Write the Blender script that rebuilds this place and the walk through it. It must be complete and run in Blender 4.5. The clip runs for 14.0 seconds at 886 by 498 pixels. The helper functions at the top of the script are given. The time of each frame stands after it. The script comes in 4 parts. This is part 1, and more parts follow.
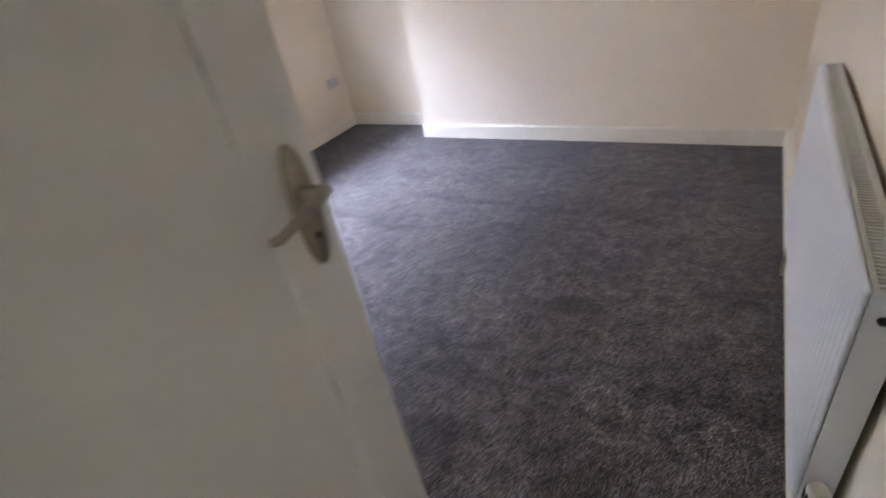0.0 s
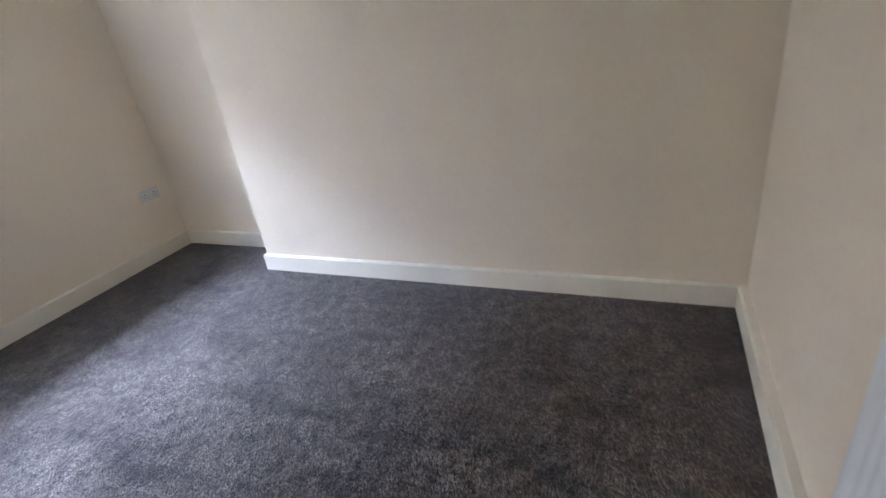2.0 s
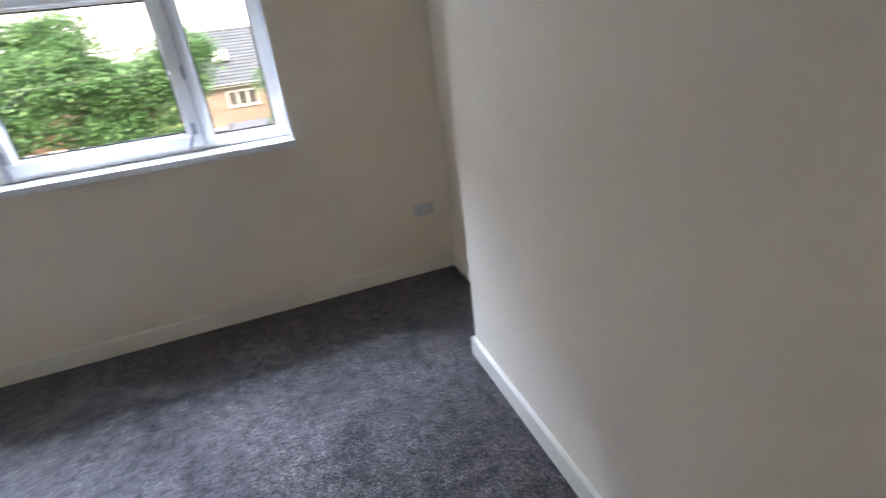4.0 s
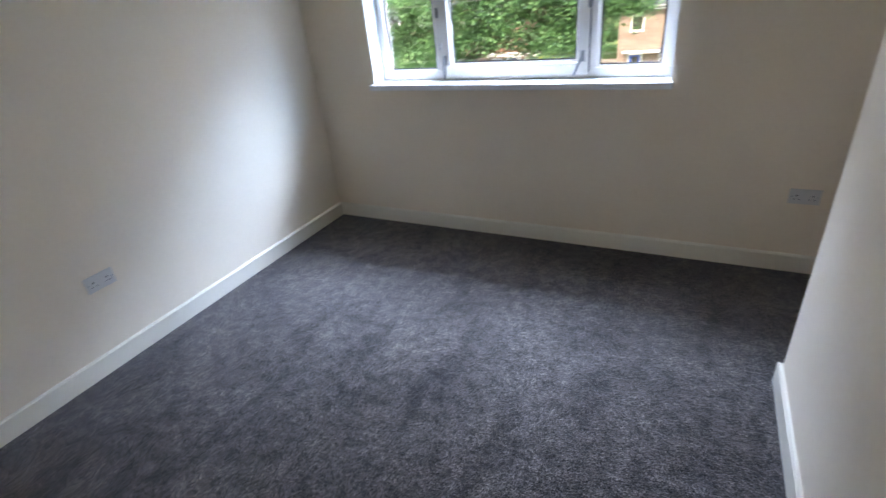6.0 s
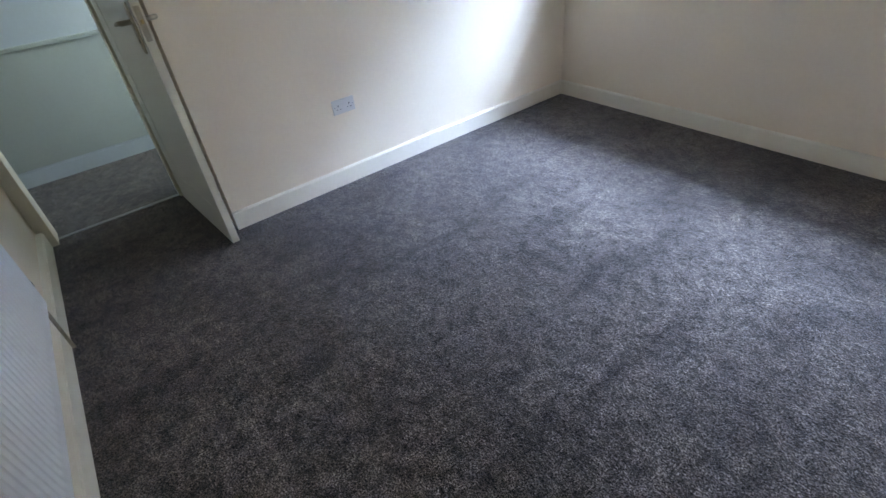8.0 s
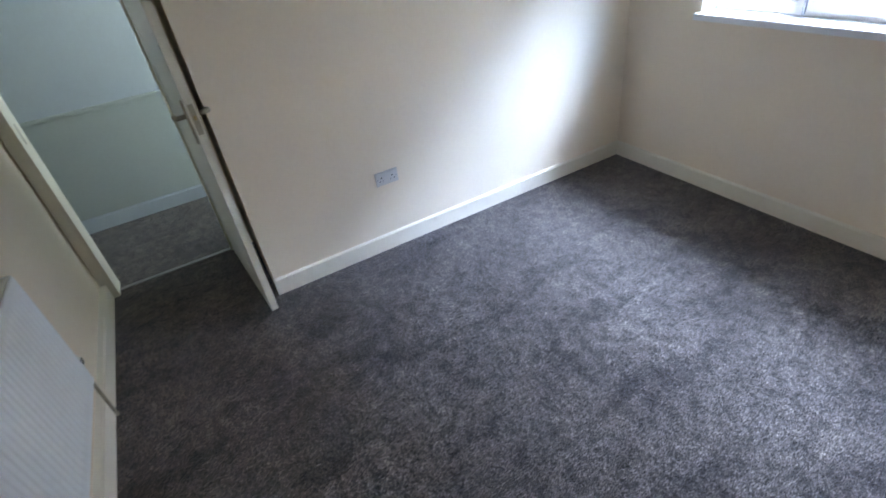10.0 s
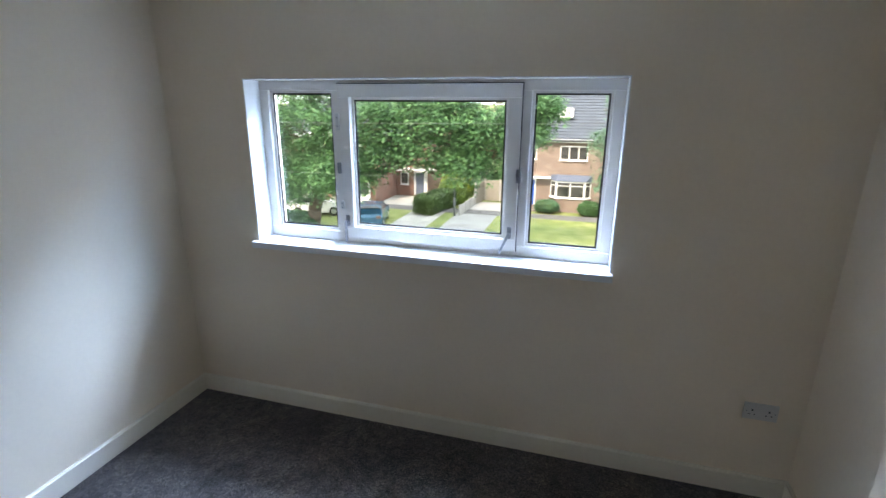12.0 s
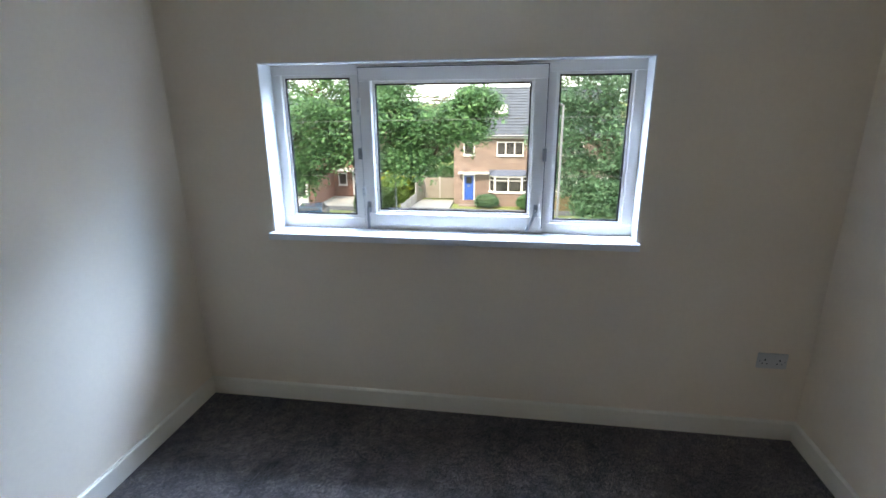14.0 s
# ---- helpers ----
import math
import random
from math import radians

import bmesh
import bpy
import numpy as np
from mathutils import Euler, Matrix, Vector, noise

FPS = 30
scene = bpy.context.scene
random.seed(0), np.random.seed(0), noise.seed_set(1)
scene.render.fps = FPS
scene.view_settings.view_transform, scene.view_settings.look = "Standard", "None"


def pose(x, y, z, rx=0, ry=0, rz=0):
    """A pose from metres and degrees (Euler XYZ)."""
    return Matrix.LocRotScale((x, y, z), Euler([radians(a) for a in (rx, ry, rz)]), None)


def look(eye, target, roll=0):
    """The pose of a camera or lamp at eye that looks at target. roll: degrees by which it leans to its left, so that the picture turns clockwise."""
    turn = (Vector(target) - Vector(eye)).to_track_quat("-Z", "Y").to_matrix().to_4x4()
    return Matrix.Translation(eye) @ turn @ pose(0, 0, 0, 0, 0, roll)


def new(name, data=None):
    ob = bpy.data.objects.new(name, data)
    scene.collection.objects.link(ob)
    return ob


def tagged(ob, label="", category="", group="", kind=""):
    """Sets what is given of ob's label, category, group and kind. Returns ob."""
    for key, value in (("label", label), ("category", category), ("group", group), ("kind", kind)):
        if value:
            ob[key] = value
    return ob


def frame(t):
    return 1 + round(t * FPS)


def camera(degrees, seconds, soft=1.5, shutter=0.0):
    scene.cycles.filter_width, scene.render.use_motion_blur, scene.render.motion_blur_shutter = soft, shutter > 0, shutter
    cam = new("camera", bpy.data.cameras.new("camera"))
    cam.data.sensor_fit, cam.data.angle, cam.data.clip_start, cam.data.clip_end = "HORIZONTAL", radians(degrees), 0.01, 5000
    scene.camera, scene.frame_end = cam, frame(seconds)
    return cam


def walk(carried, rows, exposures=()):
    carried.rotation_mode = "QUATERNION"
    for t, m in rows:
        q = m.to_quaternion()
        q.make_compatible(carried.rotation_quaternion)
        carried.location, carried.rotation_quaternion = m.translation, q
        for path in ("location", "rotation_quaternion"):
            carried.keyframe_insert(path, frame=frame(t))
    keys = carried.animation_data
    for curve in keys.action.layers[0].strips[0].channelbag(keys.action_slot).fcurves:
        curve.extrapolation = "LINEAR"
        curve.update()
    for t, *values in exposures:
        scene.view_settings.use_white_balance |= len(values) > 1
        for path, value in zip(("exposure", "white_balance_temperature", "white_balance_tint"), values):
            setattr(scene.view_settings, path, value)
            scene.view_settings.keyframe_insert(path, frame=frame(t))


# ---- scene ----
cam = camera(84.4, 14.0, shutter=0.4)
PATH = [
    (0.0, pose(-0.376, -3.460, 1.446, 57.67, 9.78, -60.92)),
    (0.5, pose(0.002, -3.429, 1.314, 60.85, 8.11, -71.19)),
    (1.0, pose(0.327, -3.445, 1.301, 64.10, 7.92, -73.76)),
    (1.5, pose(0.613, -3.425, 1.288, 64.77, 7.95, -72.34)),
    (2.0, pose(0.985, -3.333, 1.352, 64.23, 7.68, -68.38)),
    (2.2, pose(1.057, -3.274, 1.342, 64.97, 7.07, -67.02)),
    (4.3, pose(2.458, -2.994, 1.641, 64.76, 6.89, -9.25)),
    (4.5, pose(2.449, -2.946, 1.605, 64.62, 7.34, -1.86)),
    (5.0, pose(2.516, -2.814, 1.577, 63.13, 7.76, 9.47)),
    (5.5, pose(2.652, -2.839, 1.611, 62.94, 5.98, 17.06)),
    (6.0, pose(2.671, -3.081, 1.671, 61.73, 5.37, 26.11)),
    (6.5, pose(2.886, -3.059, 1.627, 59.88, 6.47, 38.42)),
    (7.0, pose(2.864, -3.086, 1.585, 58.11, 6.23, 45.29)),
    (7.5, pose(2.802, -3.158, 1.529, 55.48, 5.74, 49.21)),
    (7.7, pose(2.763, -3.200, 1.490, 54.30, 5.83, 50.36)),
    (9.8, pose(2.499, -2.968, 1.660, 53.61, 5.42, 59.81)),
    (10.0, pose(2.569, -2.907, 1.792, 54.92, 6.77, 59.50)),
    (10.3, pose(2.533, -2.765, 1.799, 58.22, 4.37, 59.09)),
    (10.5, pose(2.506, -2.735, 1.787, 61.91, 2.82, 55.87)),
    (11.0, pose(2.391, -2.758, 1.808, 70.19, -0.12, 39.13)),
    (11.5, pose(2.396, -2.562, 1.897, 72.38, -1.13, 23.84)),
    (12.0, pose(2.369, -2.360, 1.878, 73.23, -0.31, 16.41)),
    (12.5, pose(2.236, -2.267, 1.857, 73.40, -0.01, 12.73)),
    (13.0, pose(2.083, -2.247, 1.838, 73.37, -0.07, 9.55)),
    (13.5, pose(2.033, -2.292, 1.846, 73.22, 0.15, 8.28)),
    (14.0, pose(1.900, -2.526, 1.796, 73.12, 0.50, 8.54)),
]
# ---- camera's exposure over the walk ----
walk(cam, PATH, exposures=[
    (0.0, 2.81, 13400, 40), (0.7, 2.76, 12700, 35), (1.5, 2.61, 13000, 35), (2.2, 2.51, 12900, 34), (4.3, 1.88, 12400, 32), (5.0, 1.72, 12300, 31),
    (7.5, 2.24, 11900, 30), (9.8, 2.36, 11900, 30), (11.0, 1.74, 12100, 29), (12.0, 1.41, 11300, 27), (14.0, 1.41, 11300, 27)])

# ---- world and sun ----
SUN_ELEV, SUN_ROT = radians(48), radians(200)
world = bpy.data.worlds.new("sky")
scene.world = world
world.use_nodes = True
wn, wl = world.node_tree.nodes, world.node_tree.links
sky = wn.new("ShaderNodeTexSky")
sky.sky_type = "NISHITA"
sky.sun_disc = False
sky.sun_elevation, sky.sun_rotation = SUN_ELEV, SUN_ROT
sky.air_density, sky.dust_density, sky.ozone_density = 1.0, 1.6, 1.5
haze = wn.new("ShaderNodeMix")
haze.data_type = "RGBA"
haze.inputs["Factor"].default_value = 0.6
haze.inputs["B"].default_value = (4.7, 7.9, 10.8, 1)
wl.new(sky.outputs[0], haze.inputs["A"])
wl.new(haze.outputs["Result"], wn["Background"].inputs[0])
wn["Background"].inputs[1].default_value = 0.29
sun_data = bpy.data.lights.new("sun", "SUN")
sun_data.energy, sun_data.angle, sun_data.color = 2.4, radians(12), (0.86, 0.97, 1.0)
sun = new("sun", sun_data)
sun_dir = Vector((math.sin(SUN_ROT) * math.cos(SUN_ELEV), math.cos(SUN_ROT) * math.cos(SUN_ELEV), math.sin(SUN_ELEV)))
sun.matrix_world = look(tuple(sun_dir * 40), (0, 0, 0))
# added area lamp out of view, boosting north-east sky light through the window
lamp_data = bpy.data.lights.new("northeast_fill_lamp", "AREA")
lamp_data.shape, lamp_data.size, lamp_data.size_y = "RECTANGLE", 4.6, 2.2
lamp_data.energy, lamp_data.color = 400.0, (0.09, 0.385, 1.0)
northeast_fill_lamp = new("northeast_fill_lamp", lamp_data)
northeast_fill_lamp.matrix_world = look((9.6, 4.1, 5.3), (1.5, 0.1, 1.5))
# added area lamp, unseen, for light from the sky straight ahead over the trees
lamp_data = bpy.data.lights.new("north_fill_lamp", "AREA")
lamp_data.shape, lamp_data.size, lamp_data.size_y = "RECTANGLE", 5.0, 2.6
lamp_data.energy, lamp_data.color = 240.0, (0.22, 0.50, 1.0)
north_fill_lamp = new("north_fill_lamp", lamp_data)
north_fill_lamp.matrix_world = look((3.6, 4.1, 5.5), (1.5, 0.1, 1.3))
# unseen added lamp facing down outside the window, brightening the floor like high sky
lamp_data = bpy.data.lights.new("high_fill_lamp", "AREA")
lamp_data.shape, lamp_data.size, lamp_data.size_y = "RECTANGLE", 2.0, 1.0
lamp_data.energy, lamp_data.color = 385.0, (0.22, 0.49, 1.0)
high_fill_lamp = new("high_fill_lamp", lamp_data)
high_fill_lamp.matrix_world = pose(1.6, 1.55, 3.1, 0, 0, 0)
# added lamp just outside the landing's window opening, in place of bluish sky light
lamp_data = bpy.data.lights.new("landing_fill_lamp", "AREA")
lamp_data.shape, lamp_data.size, lamp_data.size_y = "RECTANGLE", 0.8, 1.1
lamp_data.energy, lamp_data.color = 8.0, (0.32, 0.66, 1.0)
landing_fill_lamp = new("landing_fill_lamp", lamp_data)
landing_fill_lamp.matrix_world = look((-1.27, -1.07, 1.5), (-1.27, -3.0, 1.1))



# ---- materials ----
def material(name):
    m = bpy.data.materials.new(name)
    m.use_nodes = True
    t = m.node_tree
    return m, t.nodes, t.links, t.nodes["Principled BSDF"]


def ramp(n, l, fac, stops):
    r = n.new("ShaderNodeValToRGB")
    while len(r.color_ramp.elements) < len(stops):
        r.color_ramp.elements.new(0.5)
    for e, (p, c) in zip(r.color_ramp.elements, stops):
        e.position, e.color = p, (*c, 1)
    l.new(fac, r.inputs[0])
    return r.outputs[0]


def tex(n, l, kind="ShaderNodeTexNoise", scale=5.0, detail=4.0, coord=None, stretch=(1, 1, 1)):
    c = n.new("ShaderNodeTexCoord")
    mp = n.new("ShaderNodeMapping")
    mp.inputs["Scale"].default_value = stretch
    l.new(c.outputs["Object"], mp.inputs[0])
    x = n.new(kind)
    x.inputs["Scale"].default_value = scale
    if "Detail" in x.inputs:
        x.inputs["Detail"].default_value = detail
    l.new(mp.outputs[0], x.inputs["Vector"])
    return x


def mixed(n, l, fac, a, b, mode="MIX"):
    x = n.new("ShaderNodeMix")
    x.data_type, x.blend_type = "RGBA", mode
    for sock, v in ((x.inputs["Factor"], fac), (x.inputs["A"], a), (x.inputs["B"], b)):
        if isinstance(v, (int, float)):
            sock.default_value = v
        elif isinstance(v, tuple):
            sock.default_value = (*v, 1)
        else:
            l.new(v, sock)
    return x.outputs["Result"]


def bump(n, l, p, height, strength=0.2, dist=0.002, after=None):
    b = n.new("ShaderNodeBump")
    b.inputs["Strength"].default_value, b.inputs["Distance"].default_value = strength, dist
    l.new(height, b.inputs["Height"])
    if after:
        l.new(after, b.inputs["Normal"])
    l.new(b.outputs[0], p.inputs["Normal"])
    return b.outputs[0]


def painted(name, base, var=0.04, rough=0.5, stipple=900.0, bump_s=0.12, spread=1.6, low=None):
    """Paint with soft patches, fine grain and a roller's stipple."""
    m, n, l, p = material(name)
    a = tex(n, l, scale=spread, detail=5)
    b = tex(n, l, scale=45, detail=3)
    lo = low or tuple(c * (1 - var) for c in base)
    hi = tuple(min(1, c * (1 + var)) for c in base)
    c1 = ramp(n, l, a.outputs[0], [(0.3, lo), (0.7, hi)])
    c2 = ramp(n, l, b.outputs[0], [(0.35, (0.96, 0.96, 0.96)), (0.65, (1, 1, 1))])
    l.new(mixed(n, l, 0.6, c1, c2, "MULTIPLY"), p.inputs["Base Color"])
    p.inputs["Roughness"].default_value = rough
    s = tex(n, l, scale=stipple, detail=2)
    w = tex(n, l, scale=7, detail=2)
    first = bump(n, l, p, w.outputs[0], 0.12, 0.006)
    bump(n, l, p, s.outputs[0], bump_s, 0.001, first)
    return m


def plain(name, base, rough=0.4, metal=0.0, var=0.06, scale=12.0, grain=0.0):
    m, n, l, p = material(name)
    a = tex(n, l, scale=scale, detail=5)
    l.new(ramp(n, l, a.outputs[0], [(0.3, tuple(c * (1 - var) for c in base)), (0.7, tuple(min(1, c * (1 + var)) for c in base))]), p.inputs["Base Color"])
    p.inputs["Roughness"].default_value, p.inputs["Metallic"].default_value = rough, metal
    if grain:
        g = tex(n, l, scale=scale * 14, detail=3)
        bump(n, l, p, g.outputs[0], grain, 0.003)
    return m


def carpet_material():
    m, n, l, p = material("carpet")
    fine = tex(n, l, scale=190, detail=3)
    tuft = tex(n, l, "ShaderNodeTexVoronoi", scale=105)
    speck = tex(n, l, scale=62, detail=5)
    mid = tex(n, l, scale=16, detail=6)
    wide = tex(n, l, scale=2.6, detail=5)
    tread = tex(n, l, scale=5.0, detail=3, stretch=(1.0, 0.35, 1.0))
    c = ramp(n, l, fine.outputs[0], [(0.38, (0.022, 0.0175, 0.017)), (0.5, (0.118, 0.098, 0.092)), (0.62, (0.345, 0.29, 0.275))])
    c = mixed(n, l, 0.6, c, ramp(n, l, tuft.outputs["Distance"], [(0.0, (1.1, 1.1, 1.1)), (0.8, (0.35, 0.34, 0.34))]), "MULTIPLY")
    c = mixed(n, l, 0.9, c, ramp(n, l, speck.outputs[0], [(0.34, (0.38, 0.37, 0.37)), (0.66, (1.6, 1.58, 1.56))]), "MULTIPLY")
    c = mixed(n, l, 0.9, c, ramp(n, l, mid.outputs[0], [(0.32, (0.5, 0.49, 0.5)), (0.68, (1.4, 1.39, 1.37))]), "MULTIPLY")
    c = mixed(n, l, 0.8, c, ramp(n, l, wide.outputs[0], [(0.36, (0.7, 0.69, 0.7)), (0.62, (1.18, 1.18, 1.18))]), "MULTIPLY")
    c = mixed(n, l, 0.8, c, ramp(n, l, tread.outputs[0], [(0.36, (0.58, 0.57, 0.58)), (0.44, (1, 1, 1))]), "MULTIPLY")
    l.new(c, p.inputs["Base Color"])
    p.inputs["Roughness"].default_value = 0.95
    p.inputs["Specular IOR Level"].default_value = 0.15
    p.inputs["Sheen Weight"].default_value = 0.25
    p.inputs["Sheen Roughness"].default_value = 0.45
    p.inputs["Sheen Tint"].default_value = (0.85, 0.9, 1.0, 1)
    b1 = bump(n, l, p, mid.outputs[0], 0.35, 0.02)
    b2 = bump(n, l, p, tuft.outputs["Distance"], 0.5, 0.006, b1)
    bump(n, l, p, fine.outputs[0], 0.7, 0.006, b2)
    return m


def glass_material():
    m, n, l, p = material("window_glass")
    p.inputs["Transmission Weight"].default_value = 1.0
    p.inputs["Roughness"].default_value = 0.0
    p.inputs["IOR"].default_value = 1.45
    p.inputs["Base Color"].default_value = (0.97, 0.99, 0.98, 1)
    return m


def dark_glass():
    m, n, l, p = material("house_glass")
    a = tex(n, l, scale=1.4, detail=3)
    l.new(ramp(n, l, a.outputs[0], [(0.35, (0.015, 0.018, 0.02)), (0.7, (0.07, 0.075, 0.08))]), p.inputs["Base Color"])
    p.inputs["Roughness"].default_value = 0.06
    return m


def brick_material(name, a, b, mortar, scale=1.0):
    m, n, l, p = material(name)
    c = n.new("ShaderNodeTexCoord")
    sep = n.new("ShaderNodeSeparateXYZ")
    l.new(c.outputs["Object"], sep.inputs[0])
    add = n.new("ShaderNodeMath")
    add.operation = "ADD"
    l.new(sep.outputs[0], add.inputs[0]), l.new(sep.outputs[1], add.inputs[1])
    com = n.new("ShaderNodeCombineXYZ")
    l.new(add.outputs[0], com.inputs[0]), l.new(sep.outputs[2], com.inputs[1])
    br = n.new("ShaderNodeTexBrick")
    br.inputs["Scale"].default_value = scale
    br.inputs["Brick Width"].default_value, br.inputs["Row Height"].default_value = 0.225, 0.075
    br.inputs["Mortar Size"].default_value = 0.006
    br.inputs["Color1"].default_value, br.inputs["Color2"].default_value, br.inputs["Mortar"].default_value = (*a, 1), (*b, 1), (*mortar, 1)
    l.new(com.outputs[0], br.inputs["Vector"])
    w = tex(n, l, scale=1.1, detail=6, stretch=(1, 1, 2.0))
    s = tex(n, l, scale=5.0, detail=4)
    col = mixed(n, l, 0.8, br.outputs["Color"], ramp(n, l, w.outputs[0], [(0.3, (0.68, 0.66, 0.66)), (0.7, (1.2, 1.18, 1.15))]), "MULTIPLY")
    col = mixed(n, l, 0.6, col, ramp(n, l, s.outputs[0], [(0.35, (0.72, 0.7, 0.7)), (0.65, (1.15, 1.15, 1.15))]), "MULTIPLY")
    l.new(col, p.inputs["Base Color"])
    p.inputs["Roughness"].default_value = 0.85
    bump(n, l, p, br.outputs["Fac"], -0.4, 0.01)
    return m


def leaf_material(name, dark, mid, light, trans=0.35):
    m, n, l, p = material(name)
    g = n.new("ShaderNodeNewGeometry")
    col = ramp(n, l, g.outputs["Random Per Island"], [(0.0, dark), (0.5, mid), (1.0, light)])
    w = tex(n, l, scale=0.6, detail=3)
    col = mixed(n, l, 0.8, col, ramp(n, l, w.outputs[0], [(0.3, (0.6, 0.68, 0.6)), (0.7, (1.25, 1.2, 1.1))]), "MULTIPLY")
    l.new(col, p.inputs["Base Color"])
    p.inputs["Roughness"].default_value = 0.45
    tr = n.new("ShaderNodeBsdfTranslucent")
    l.new(col, tr.inputs[0])
    mx = n.new("ShaderNodeMixShader")
    mx.inputs[0].default_value = trans
    l.new(p.outputs[0], mx.inputs[1]), l.new(tr.outputs[0], mx.inputs[2])
    l.new(mx.outputs[0], n["Material Output"].inputs[0])
    return m


def grass_material(name="grass", dry=0.5):
    m, n, l, p = material(name)
    a = tex(n, l, scale=1.3, detail=7)
    b = tex(n, l, scale=0.25, detail=4)
    f = tex(n, l, scale=40, detail=3)
    col = ramp(n, l, a.outputs[0], [(0.3, (0.11, 0.16, 0.05)), (0.55, (0.2, 0.25, 0.09)), (0.75, (0.33, 0.33, 0.18))])
    col = mixed(n, l, 0.7, col, ramp(n, l, b.outputs[0], [(0.35, (0.8, 0.9, 0.75)), (0.65, (1.25, 1.15, 1.0))]), "MULTIPLY")
    col = mixed(n, l, 0.6, col, ramp(n, l, f.outputs[0], [(0.35, (0.6, 0.6, 0.6)), (0.65, (1.2, 1.2, 1.2))]), "MULTIPLY")
    l.new(col, p.inputs["Base Color"])
    p.inputs["Roughness"].default_value = 0.9
    bump(n, l, p, f.outputs[0], 0.6, 0.03)
    return m


WALL = painted("wall_paint", (0.88, 0.722, 0.578), 0.018, 0.62)
TRIM = painted("trim_gloss", (0.85, 0.765, 0.655), 0.02, 0.3, stipple=300, bump_s=0.05)
CREAM = painted("door_frame_gloss", (0.74, 0.68, 0.58), 0.05, 0.32, stipple=260, bump_s=0.06, spread=4)
DOOR = painted("door_gloss", (0.78, 0.755, 0.71), 0.02, 0.33, stipple=260, bump_s=0.05)
CEIL = painted("ceiling_paint", (0.87, 0.85, 0.81), 0.02, 0.8)
PANEL = painted("landing_panel_paint", (0.43, 0.53, 0.55), 0.03, 0.5)
# cool daylight of the landing is mixed into this wall and skirting colour
LANDING = painted("landing_wall_cool_tint", (0.48, 0.6, 0.69), 0.03, 0.6)
UPVC = plain("white_upvc", (0.77, 0.70, 0.64), 0.28, var=0.015)
SILL = plain("sill_white", (0.84, 0.84, 0.84), 0.22, var=0.02)
GASKET = plain("black_gasket", (0.012, 0.012, 0.014), 0.6)
CARPET = carpet_material()
GLASS = glass_material()
STEEL = plain("satin_nickel", (0.46, 0.40, 0.33), 0.38, 1.0, 0.08, 60)
BRASS = plain("worn_brass", (0.55, 0.38, 0.2), 0.35, 1.0, 0.15, 40)
GREY_METAL = plain("grey_zinc", (0.3, 0.3, 0.31), 0.4, 1.0, 0.12, 60)
PLASTIC = plain("white_plastic", (0.62, 0.585, 0.555), 0.35, var=0.02)
SLOT = plain("dark_slot", (0.03, 0.03, 0.03), 0.7)
RADWHITE = painted("radiator_enamel", (0.80, 0.81, 0.81), 0.012, 0.28, stipple=200, bump_s=0.02)
RADCREAM = painted("radiator_grille_enamel", (0.74, 0.72, 0.64), 0.02, 0.35, stipple=200, bump_s=0.02)
CONCRETE = plain("concrete", (0.38, 0.375, 0.36), 0.85, var=0.16, scale=1.2, grain=0.3)
ASPHALT = plain("asphalt", (0.12, 0.12, 0.125), 0.85, var=0.2, scale=1.5, grain=0.4)
DRIVE = plain("drive_concrete", (0.29, 0.295, 0.3), 0.85, var=0.18, scale=0.8, grain=0.3)
GRASS = grass_material()
BRICK = brick_material("orange_brick", (0.29, 0.2, 0.172), (0.185, 0.128, 0.112), (0.36, 0.34, 0.33))
BRICK_RED = brick_material("red_brick", (0.3, 0.13, 0.1), (0.23, 0.1, 0.085), (0.3, 0.27, 0.25))
TILE = plain("grey_roof_tile", (0.06, 0.078, 0.105), 0.75, var=0.35, scale=2.5)
LEAD = plain("slate_blue_lead", (0.09, 0.12, 0.18), 0.5, var=0.1)
BLUE = plain("blue_door_paint", (0.01, 0.1, 0.42), 0.3, var=0.05)
HGLASS = dark_glass()
HWHITE = plain("house_white_paint", (0.72, 0.73, 0.74), 0.4, var=0.03)
BARK = plain("bark", (0.12, 0.095, 0.07), 0.9, var=0.35, scale=3, grain=0.9)
LEAF = leaf_material("maple_leaf", (0.015, 0.075, 0.042), (0.06, 0.21, 0.1), (0.17, 0.4, 0.19), 0.5)
LEAF_GREY = leaf_material("silver_maple_leaf", (0.02, 0.08, 0.05), (0.065, 0.19, 0.11), (0.18, 0.4, 0.27), 0.42)
LEAF_HEDGE = leaf_material("hedge_leaf", (0.02, 0.06, 0.02), (0.045, 0.11, 0.03), (0.1, 0.19, 0.05), 0.2)
LEAF_LIME = leaf_material("lime_leaf", (0.07, 0.14, 0.03), (0.15, 0.28, 0.07), (0.3, 0.44, 0.12), 0.3)
LEAF_GOLD = leaf_material("golden_leaf", (0.2, 0.26, 0.03), (0.36, 0.42, 0.05), (0.5, 0.55, 0.1), 0.3)
FENCE = plain("weathered_fence_board", (0.25, 0.225, 0.2), 0.85, var=0.2, scale=2, grain=0.4)
FENCE_BROWN = plain("brown_fence_board", (0.22, 0.17, 0.1), 0.85, var=0.25, scale=2, grain=0.4)
GALV = plain("galvanised_steel", (0.095, 0.11, 0.12), 0.6, 0.0, 0.1, 3)
CAR_BLUE = plain("teal_car_paint", (0.008, 0.12, 0.21), 0.16, 0.3, 0.03)
CAR_WHITE = plain("white_car_paint", (0.8, 0.8, 0.8), 0.18, 0.0, 0.02)
RUBBER = plain("tyre_rubber", (0.018, 0.018, 0.018), 0.8)
